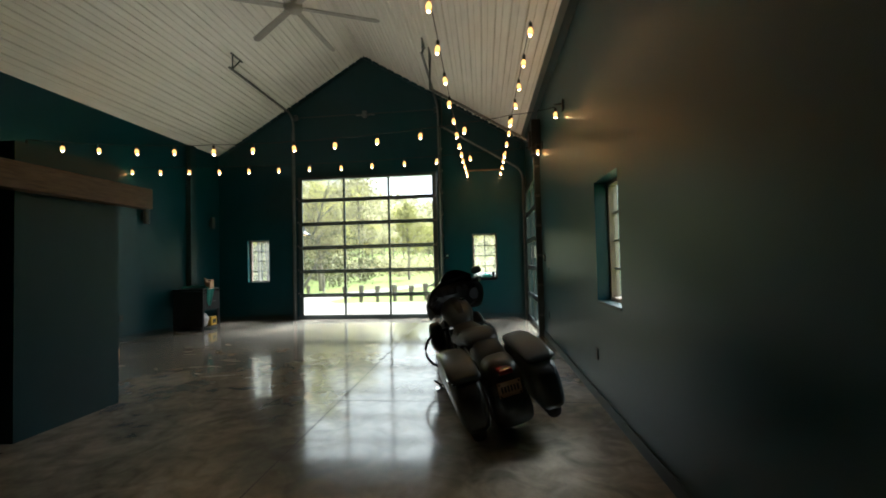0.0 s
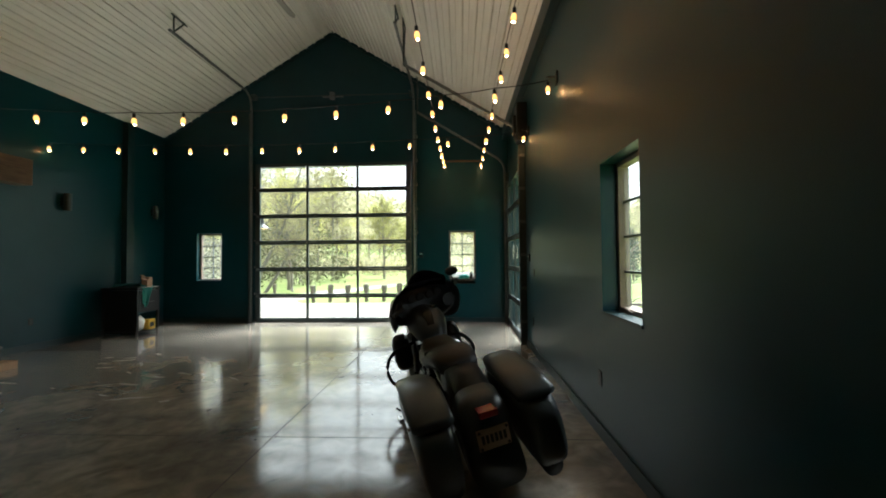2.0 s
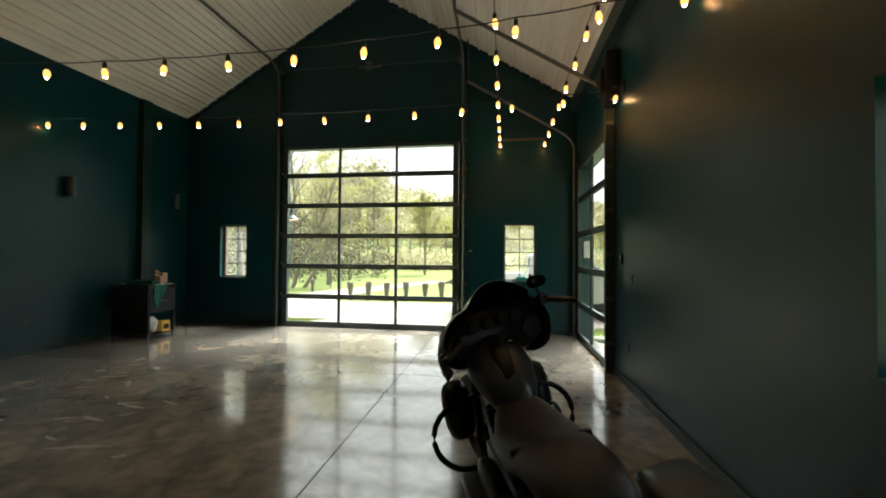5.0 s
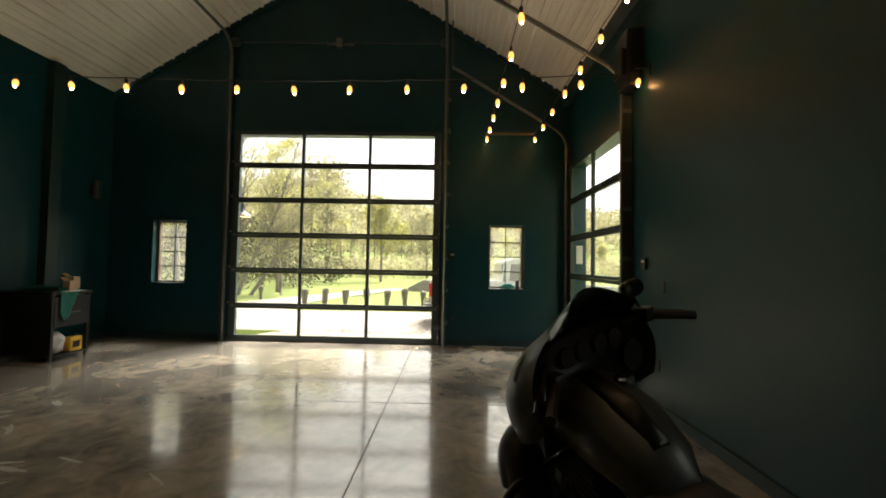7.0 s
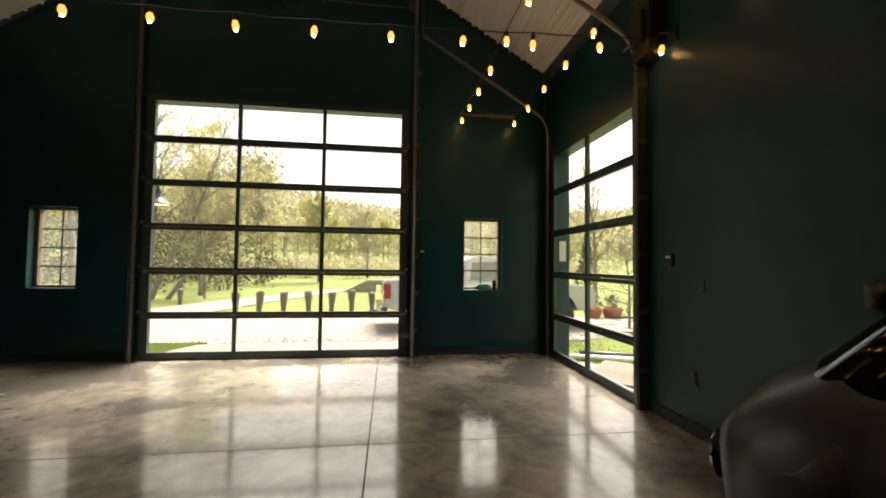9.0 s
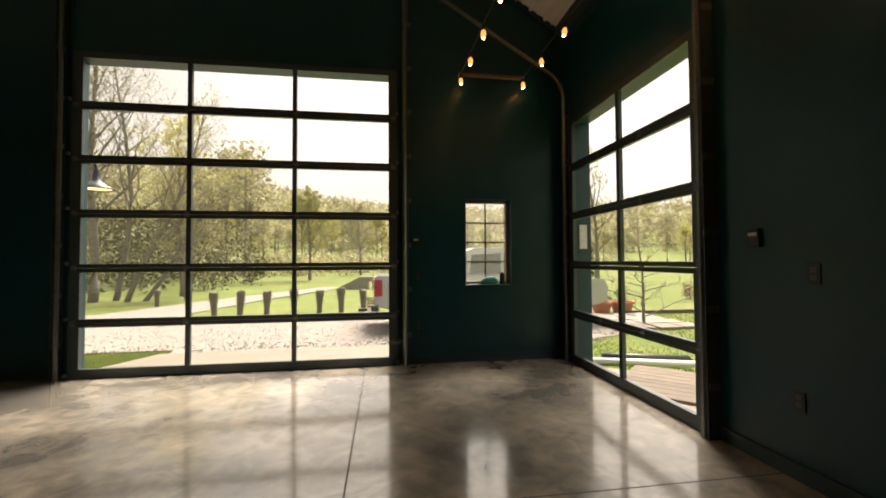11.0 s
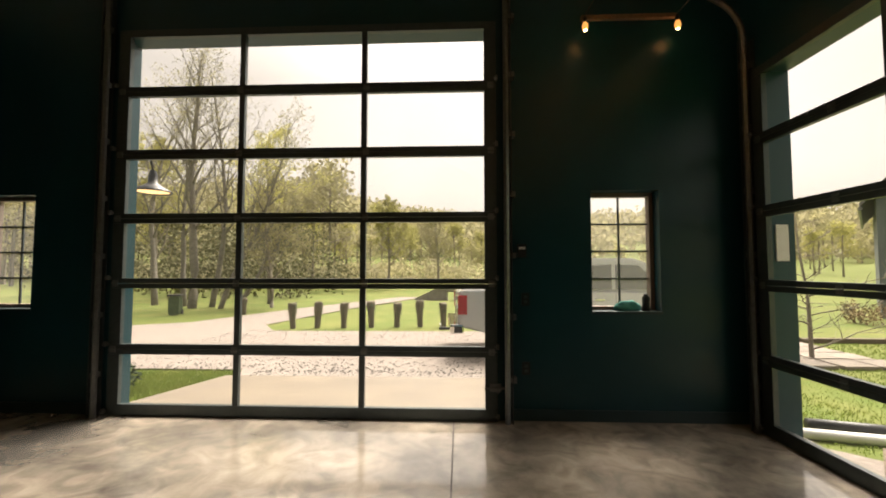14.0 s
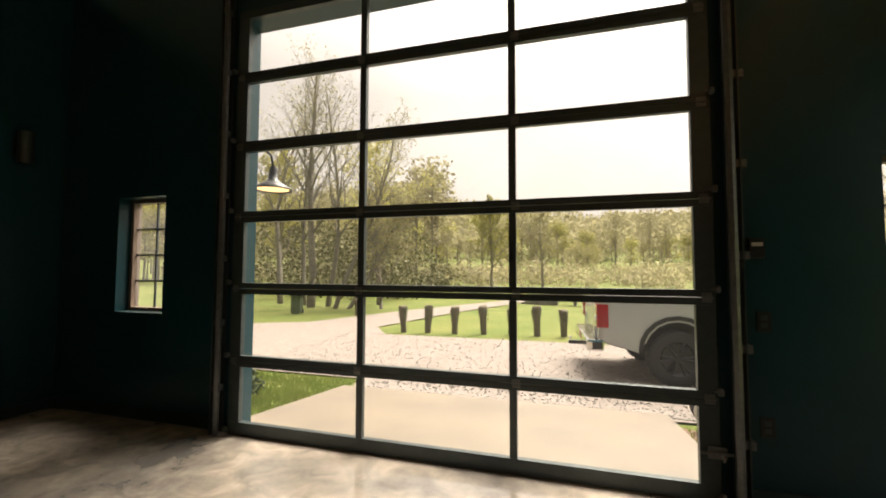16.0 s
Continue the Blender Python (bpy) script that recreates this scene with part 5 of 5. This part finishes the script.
for x in (1.12, 4.55):
    for y, s in ((0.14, -1), (1.84, 1)):
        r, w = 0.415, 0.27
        ty = part("wheel", spun(bmesh.new(), [(r * 0.60, -w * 0.45), (r * 0.90, -w * 0.5), (r, -w * 0.34), (r, w * 0.34), (r * 0.90, w * 0.5), (r * 0.60, w * 0.45), (r * 0.60, -w * 0.45)], (x, y, r), "y", 36), M_TYRE, truck, smooth=True)
        bm = bmesh.new()
        for k in range(36):
            a = 2 * math.pi * k / 36
            c, sn = math.cos(a), math.sin(a)
            tube(bm, [(x + r * c * 0.995, y - 0.11, r + r * sn * 0.995), (x + r * c * 0.995, y + 0.11, r + r * sn * 0.995)], 0.014, 4)
        part("tread", bm, M_TYRE, ty)
        bm = spun(bmesh.new(), [(r * 0.52, s * w * 0.30), (r * 0.62, s * w * 0.46), (r * 0.64, s * w * 0.40), (r * 0.64, -s * w * 0.3), (0.0, -s * w * 0.2)], (x, y, r), "y", 32)
        for k in range(6):
            a = 2 * math.pi * k / 6
            for e in (-0.16, 0.16):
                tube(bm, [(x + 0.05 * math.cos(a), y + s * w * 0.34, r + 0.05 * math.sin(a)), (x + r * 0.58 * math.cos(a + e), y + s * w * 0.40, r + r * 0.58 * math.sin(a + e))], 0.020, 6)
        spun(bm, [(0.06, s * w * 0.25), (0.06, s * w * 0.40), (0.0, s * w * 0.42)], (x, y, r), "y", 14)
        part("rim", bm, M_BIKEBLACK, ty)
part("door_mirror", boxes((3.72, -0.16, 1.30, 3.86, 0.10, 1.50), bevel=0.03), M_BLACK, truck)
for x in (2.62, 3.52):
    part("door_handle", boxes((x - 0.09, -0.018, 1.10, x + 0.09, -0.001, 1.135), bevel=0.006), M_CHROME, truck)
for x in (2.92, 2.02, 4.0):
    part("door_gap", boxes((x, -0.0025, 0.55, x + 0.008, 0.003, 1.25)), M_BLACK, truck)


# ---- trees ----
def branch(bm, r, p, d, length, rad, sides, n, wander, rise):
    """A tapering, wandering limb; gives its points, directions and radii."""
    pts, dirs, radii = [p.copy()], [d.copy()], [rad]
    q, dd = p.copy(), d.copy()
    for k in range(n):
        dd = (dd + Vector((r.gauss(0, wander), r.gauss(0, wander), rise + r.gauss(0, wander * 0.5)))).normalized()
        q = q + dd * length / n
        pts.append(q.copy())
        dirs.append(dd.copy())
        radii.append(max(rad * (1 - 0.86 * (k + 1) / n), 0.004))
    tube(bm, pts, rad, sides, radii=radii)
    return pts, dirs, radii


def tree(name, m, height, seed, bark, leaf, label, count=10, size=0.06, trunk=0.16, spread=0.5, lean=(0.0, 0.0), first=0.28, limbs=20):
    """A trunk that runs to the top, limbs off it, twigs off them, leaves round the twigs."""
    r = random.Random(seed)
    th = empty(name, m, label, "tree", "yard trees")
    bm = bmesh.new()
    pts, dirs, radii = branch(bm, r, Vector((0, 0, -0.3)), Vector((lean[0], lean[1], 1)).normalized(), height * 0.95, trunk, 8, 12, 0.05, 0.03)
    tips = []
    for k in range(limbs):
        u = first + (0.97 - first) * (k + r.random()) / limbs
        j = min(int(u * 12), 11)
        p = pts[j].lerp(pts[j + 1], u * 12 - j)
        a = k * 2.4 + r.uniform(-0.5, 0.5)
        side = Vector((math.cos(a), math.sin(a), r.uniform(0.0, 0.35)))
        d = (dirs[j] * (1 - spread) + side * spread).normalized()
        L = height * (0.40 - 0.30 * (u - first) / (1 - first)) * r.uniform(0.7, 1.15)
        bp, bd, br = branch(bm, r, p, d, L, radii[j] * 0.45, 5, 6, 0.13, 0.06 * (1 - spread))
        for t in range(6):
            i = 1 + t % 6
            a2 = r.uniform(0, 6.28)
            s2 = Vector((math.cos(a2), math.sin(a2), r.uniform(-0.2, 0.6)))
            tp, td, tr_ = branch(bm, r, bp[i], (bd[i] * 0.5 + s2 * 0.5).normalized(), L * r.uniform(0.22, 0.42), max(br[i] * 0.55, 0.007), 3, 3, 0.16, 0.02)
            tips += [tp[2], tp[3]]
            for f in range(2):
                a3 = r.uniform(0, 6.28)
                fp, fd, fr_ = branch(bm, r, tp[1 + f], (td[1 + f] * 0.5 + Vector((math.cos(a3), math.sin(a3), 0.2)) * 0.5).normalized(), L * 0.16, 0.006, 3, 2, 0.15, 0.0)
                tips.append(fp[2])
    part("trunk", bm, bark, th, smooth=True)
    if leaf:
        bm = bmesh.new()
        for t in tips:
            leaf_cloud(bm, t, height * 0.028, count, size, r)
        part("crown", bm, leaf, th)
    return th


def at(x, y, rz=0):
    return pose(x, y, ground_z(x, y) - 0.05, 0, 0, rz)


for x, y, h, seed, tr, lean, lab in ((-13.0, 23.3, 12.5, 1, 0.20, (-0.02, 0), "tall pale-barked tree in early leaf by the drive"),
                                     (-12.5, 23.9, 12.0, 2, 0.13, (0.06, 0), "slender pale-barked tree in early leaf"),
                                     (-11.7, 23.1, 9.5, 3, 0.12, (0.30, 0), "leaning pale-barked tree at the wood edge"),
                                     (-13.9, 24.2, 11.5, 4, 0.13, (-0.12, 0), "slender pale-barked tree leaning over the verge"),
                                     (-15.6, 24.6, 12.0, 12, 0.15, (-0.03, 0), "tall budding tree at the wood edge")):
    tree("birch_tree", at(x, y), h, seed, M_BIRCH, M_LEAF2, lab, 4, 0.042, tr, 0.42, lean)
tree("birch_tree", at(-11.3, 23.3), 6.5, 13, M_BIRCH, M_LEAF2, "low pale trunk leaning far over the grass", 4, 0.05, 0.11, 0.42, (0.75, 0.1))
tree("maple_tree", at(-10.6, 25.5), 9.2, 5, M_BARK, M_LEAF, "spreading tree with fresh yellow-green leaves", 12, 0.055, 0.15, 0.60, (0.14, 0), 0.35)
tree("maple_tree", at(-9.6, 23.6), 5.2, 15, M_BARK, M_LEAF2, "young dark-stemmed tree beside the drive", 5, 0.05, 0.10, 0.50)
tree("maple_tree", at(-17.5, 27), 9, 6, M_BARK, M_LEAF, "young tree with fresh yellow-green leaves", 14, 0.07, 0.15, 0.55)
tree("bare_tree", at(-7.0, 38), 7.5, 7, M_BARK, M_LEAF, "round-headed tree in fresh leaf beyond the drive", 14, 0.08, 0.15, 0.60)
tree("bare_tree", at(-3.5, 46), 7.5, 16, M_BARK, M_LEAF2, "bare budding tree in the far meadow", 6, 0.07, 0.14, 0.50)
tree("young_tree", at(5.15, 14.1), 3.7, 8, M_BARK, None, "small bare tree with level branches on the lawn", 0, 0.03, 0.045, 0.85, (0, 0), 0.12, 22)
tree("bare_tree", at(9.5, 24), 8, 9, M_BARK, M_LEAF2, "bare forked tree beyond the lawn", 2, 0.06, 0.14, 0.5)


# wood on the rising ground: a few kinds, repeated
def wood_tree(seed, height, leafy, mat, bark):
    r = random.Random(seed)
    bm = bmesh.new()
    tube(bm, [(0, 0, -1), (r.gauss(0, 0.2), r.gauss(0, 0.2), height * 0.5), (r.gauss(0, 0.4), r.gauss(0, 0.4), height * 0.92)], 0.2, 5, radii=[0.22, 0.14, 0.03])
    tips = []
    for k in range(12):
        z = height * r.uniform(0.30, 0.9)
        a = r.uniform(0, 6.28)
        L = height * 0.26 * (1.15 - z / height)
        e = Vector((L * math.cos(a), L * math.sin(a), z + L * r.uniform(0.3, 0.9)))
        tube(bm, [(0, 0, z), e], 0.05, 4, radii=[0.07, 0.015])
        tips += [e, e * 0.6 + Vector((0, 0, z * 0.4))]
    cr = bmesh.new()
    for t in tips:
        leaf_cloud(cr, t, height * 0.11, int(40 * leafy), height * 0.020, r)
    leaf_cloud(cr, (0, 0, height * 0.8), height * 0.2, int(150 * leafy), height * 0.02, r)
    return bm, cr, mat, bark


kinds = []
for i, (h, lf, mat, bark) in enumerate(((11, 1.0, M_LEAF, M_BARK), (13, 0.55, M_FOREST, M_BARK), (10, 0.8, M_FOREST, M_BIRCH), (9, 1.2, M_LEAF2, M_BARK))):
    bm, cr, mat, bark = wood_tree(90 + i, h, lf, mat, bark)
    th = empty("woodland_tree", pose(0, 0, 0), "woodland tree in pale spring leaf on the hillside", "tree", "woodland trees")
    part("trunk", bm, bark, th)
    part("crown", cr, mat, th)
    kinds.append(th)
rw = random.Random(33)
spots = []
for k in range(95):
    a = rw.uniform(-0.95, 0.95)
    d = rw.uniform(52, 78)
    spots.append((-3 + d * math.sin(a), 6 + d * math.cos(a)))
for k in range(110):
    a = rw.uniform(-0.9, 0.9)
    d = rw.uniform(80, 150)
    spots.append((-3 + d * math.sin(a), 6 + d * math.cos(a)))
for k in range(34):
    spots.append((rw.uniform(-48, -13), rw.uniform(36, 54)))
used = 0
for x, y in spots:
    if -6 < x - (y - 40) * 0.05 < 2 and y < 62:
        continue
    if 8 < x < 40 and y < 75:
        continue
    i = rw.choice((0, 1, 1, 2, 3))
    s = rw.uniform(0.65, 1.05) * (0.8 if x > -10 else 1.0)
    m = pose(x, y, ground_z(x, y) - 0.2, 0, 0, rw.uniform(0, 360)) @ Matrix.Scale(s, 4)
    t = copy_thing(kinds[i], m)
    t.matrix_basis = m
for k in kinds:
    for c in list(k.children_recursive):
        bpy.data.objects.remove(c)
    bpy.data.objects.remove(k)

# far woods on the hills, uncountable
bm = bmesh.new()
rf = random.Random(5)
for k in range(1500):
    a = rf.uniform(-1.25, 1.25)
    d = rf.uniform(130, 330)
    x, y = -3 + d * math.sin(a), 6 + d * math.cos(a)
    z = ground_z(x, y)
    for j in range(5):
        leaf_cloud(bm, (x + rf.gauss(0, 2.5), y + rf.gauss(0, 2.5), z + rf.uniform(1, 9)), 3.2, 9, 1.1, rf)
tagged(part("far_woods", bm, M_FOREST), "hazy mixed spring woods covering the far hills", "woods", kind="stuff")
# undergrowth at the wood edge
bm = bmesh.new()
for k in range(420):
    x, y = rf.uniform(-50, 30), rf.uniform(44, 62)
    if 8 < x:
        y += 12
    leaf_cloud(bm, (x, y, ground_z(x, y) + rf.uniform(0.2, 1.6)), rf.uniform(0.8, 1.8), 60, 0.22, rf)
tagged(part("undergrowth", bm, M_FOREST), "brown-green undergrowth along the wood edge", "undergrowth", kind="stuff")
# dark thicket behind the pale trunks
bm = bmesh.new()
for k in range(170):
    x, y = rf.uniform(-26, -9.5), rf.uniform(27, 38)
    leaf_cloud(bm, (x, y, ground_z(x, y) + rf.uniform(0.2, 4.6) * (0.55 if x > -12 else 1)), rf.uniform(0.7, 1.5), 70, 0.13, rf)
tagged(part("thicket", bm, M_THICKET), "dark tangled thicket under the pale trees", "thicket", kind="stuff")
cv = empty("culvert", pose(-2.6, 28.0, ground_z(-2.6, 28.0), 0, 0, -6), "grey concrete culvert headwall beyond the posts", "culvert")
part("headwall", boxes((0, 0, 0.45, 2.6, 0.5, 0.72), (0, 0, -0.2, 0.5, 0.5, 0.45), (2.1, 0, -0.2, 2.6, 0.5, 0.45), (1.25, 0, -0.2, 1.4, 0.5, 0.45), bevel=0.02), M_PEBBLE, cv)
part("wing_wall", prism(bmesh.new(), [(-1.4, -0.2), (0, -0.2), (0, 0.70), (-1.4, 0.0)], 0.02, 0.25), M_PEBBLE, cv)
cn = empty("conifer", at(13.6, 33), "dark narrow evergreen beside the house", "tree")
part("trunk", tube(bmesh.new(), [(0, 0, -0.2), (0, 0, 3.8)], 0.1, 6), M_BARK, cn)
bm = bmesh.new()
for k in range(16):
    z = 0.4 + k * 0.24
    leaf_cloud(bm, (0, 0, z), 1.0 * (1 - k / 17), 70, 0.12, rf, 0.4)
part("crown", bm, M_CONIFER, cn)

# ---- neighbouring house ----
HX0, HX1, HY, HG = 12.3, 22.0, 20.0, -0.2
hz = ground_z(16, 20)
house = empty("house", Matrix.Translation((13.0, 20.75, 0)) @ Matrix.Rotation(radians(-44), 4, "Z") @ Matrix.Translation((-12.3, -20.0, 0)), "grey board-sided house with steep gable and porch", "house")
mid, EZ, RZ = (HX0 + HX1) / 2, 3.95, 10.0
slope = (RZ - EZ) / (mid - HX0)
part("wall", prism(bmesh.new(), [(HX0, hz - 0.5), (HX1, hz - 0.5), (HX1, EZ), (mid, RZ), (HX0, EZ)], HY, HY + 9, "xz"), M_HOUSE, house)
x = HX0 + 0.2
while x < HX1:
    part("batten", boxes((x, HY - 0.014, hz - 0.4, x + 0.03, HY - 0.001, EZ - 0.05 + slope * (mid - HX0 - abs(x - mid)))), M_HOUSE, house)
    x += 0.41
for s in (-1, 1):
    e = mid + s * (mid - HX0 + 0.40)
    ze = EZ - 0.40 * slope
    part("roof", prism(bmesh.new(), [(mid, RZ + 0.02), (e, ze + 0.02), (e, ze + 0.16), (mid, RZ + 0.20)], HY - 0.4, HY + 9.4, "xz"), M_ROOF, house)
    part("gutter", tube(bmesh.new(), [(e - s * 0.02, HY - 0.4, ze - 0.02), (e - s * 0.02, HY + 9.4, ze - 0.02)], 0.06, 8), M_ROOF, house)
for x0, z0, w, h in ((12.70, 1.45, 0.48, 1.40), (14.28, 1.45, 0.55, 1.48), (14.70, 4.75, 0.80, 1.15)):
    wi = part("window", boxes((x0 - 0.07, HY - 0.05, z0 - 0.07, x0 + w + 0.07, HY - 0.026, z0 + h + 0.07), bevel=0.01), M_ROOF, house)
    part("pane", boxes((x0, HY - 0.065, z0, x0 + w, HY - 0.051, z0 + h)), M_TINT, wi)
    part("frame", boxes((x0, HY - 0.075, z0 + h / 2 - 0.02, x0 + w, HY - 0.067, z0 + h / 2 + 0.02)), M_ROOF, wi)
part("awning", prism(bmesh.new(), [(HY - 0.75, 3.28), (HY - 0.75, 3.36), (HY, 3.70), (HY, 3.58)], 14.15, 16.4, "yz"), M_ROOF, house)
for i, (x, y, rad, mat, lab) in enumerate(((10.9, 19.4, 0.65, M_STRAW, "dry straw-brown grass clump against the house"), (11.5, 18.1, 0.38, M_BUSH, "yellow flowering shrub in the lawn bed"), (12.2, 19.2, 0.60, M_STRAW, "dry brown ornamental grass beside the house"), (13.4, 18.2, 0.55, M_STRAW, "dry brown grass clump behind the planter"))):
    shrub(at(x, y), rad, mat, lab, 60 + i)


def planter(m, r, label, seed, h=0.42):
    th = empty("plant_pot", m, label, "plant pot", "terracotta pots")
    part("pot", spun(bmesh.new(), [(r * 0.62, 0), (r * 0.95, h * 0.85), (r * 1.05, h * 0.85), (r * 1.05, h), (r * 0.9, h), (r * 0.85, h * 0.8), (0, h * 0.78)], (0, 0, 0), "z", 22), M_POT, th)
    rr = random.Random(seed)
    bm = bmesh.new()
    for k in range(5):
        leaf_cloud(bm, (rr.gauss(0, 0.08), rr.gauss(0, 0.08), h + 0.08 + 0.07 * k), 0.16, 70, 0.03, rr)
    part("plant", bm, M_BUSHGREEN, th)


planter(at(5.84, 16.16), 0.34, "terracotta pot with small green plant on paving", 1)
planter(at(5.15, 16.1), 0.30, "second terracotta pot with green plant on paving", 2)
# paving stones and a timber edge on the lawn
rp = random.Random(9)
for k in range(15):
    x, y = 4.75 + 0.60 * (k % 3) + rp.uniform(-0.04, 0.04), 13.75 + 0.60 * (k // 3) + rp.uniform(-0.05, 0.05)
    th = part("flagstone", boxes((-0.28, -0.28, -0.03, 0.28, 0.28, 0.03), bevel=0.012), M_FLAG)
    tagged(th, "pale square flagstone laid in the lawn", "paving stone", "lawn flagstones")
    th.matrix_world = pose(x, y, ground_z(x, y) + 0.03, 0, 0, rp.uniform(-6, 6))
bed = empty("raised_bed", at(12.3, 17.7, -40), "brown timber raised bed standing on the lawn", "raised bed")
for y0, y1 in ((0, 0.05), (0.55, 0.60)):
    for z in (0, 0.21, 0.42):
        part("board", boxes((0, y0, z, 1.2, y1, z + 0.20), bevel=0.008), M_BEAM, bed)
for x0 in (0.001, 1.149):
    part("end_board", boxes((x0, 0.051, 0, x0 + 0.05, 0.549, 0.62), bevel=0.008), M_BEAM, bed)
part("soil", boxes((0.052, 0.051, 0, 1.148, 0.549, 0.56)), M_MULCH, bed)
edge = tagged(part("edging_board", boxes((5.5, 15.9, -0.36, 11.0, 16.05, -0.24), bevel=0.01), M_DECK), "weathered edging board across the lawn", "edging")
tagged(part("white_pipe", tube(bmesh.new(), [(1.45, 9.93, -0.05), (3.3, 9.83, -0.16)], 0.045, 14), M_PVC, smooth=True), "white plastic drain pipe lying along the wall", "pipe")
tagged(part("black_pipe", tube(bmesh.new(), [(1.75, 10.12, -0.05), (3.0, 10.05, -0.13)], 0.055, 14), M_BLACK, smooth=True), "black corrugated pipe lying behind the white pipe", "pipe")
deck = empty("deck_ramp", pose(1.90, 9.62, -0.075, 0, 0, -44), "weathered plank deck section outside the side door", "deck")
for k in range(8):
    part("plank", boxes((0.0, -0.145 * (k + 1) + 0.006, 0.0, 2.6, -0.145 * k, 0.035), bevel=0.004), M_DECK, deck)
part("joist", boxes((0.1, -1.15, -0.14, 0.18, -0.01, -0.001), (2.3, -1.15, -0.14, 2.38, -0.01, -0.001)), M_DECK, deck)
tagged(part("bare_ground", draped([(1.40, 7.2), (2.2, 7.2), (2.0, 9.3), (1.40, 9.75)], 0.03, 0.3), M_GRAVEL), "bare grey gravel strip below the side door", "ground strip", kind="structure")
tagged(part("call_box", boxes((RX + TH - 0.16, 9.685, 1.42, RX + TH - 0.06, 9.699, 1.72), bevel=0.004), M_WHITE), "white plate fixed in the side door jamb", "plate")
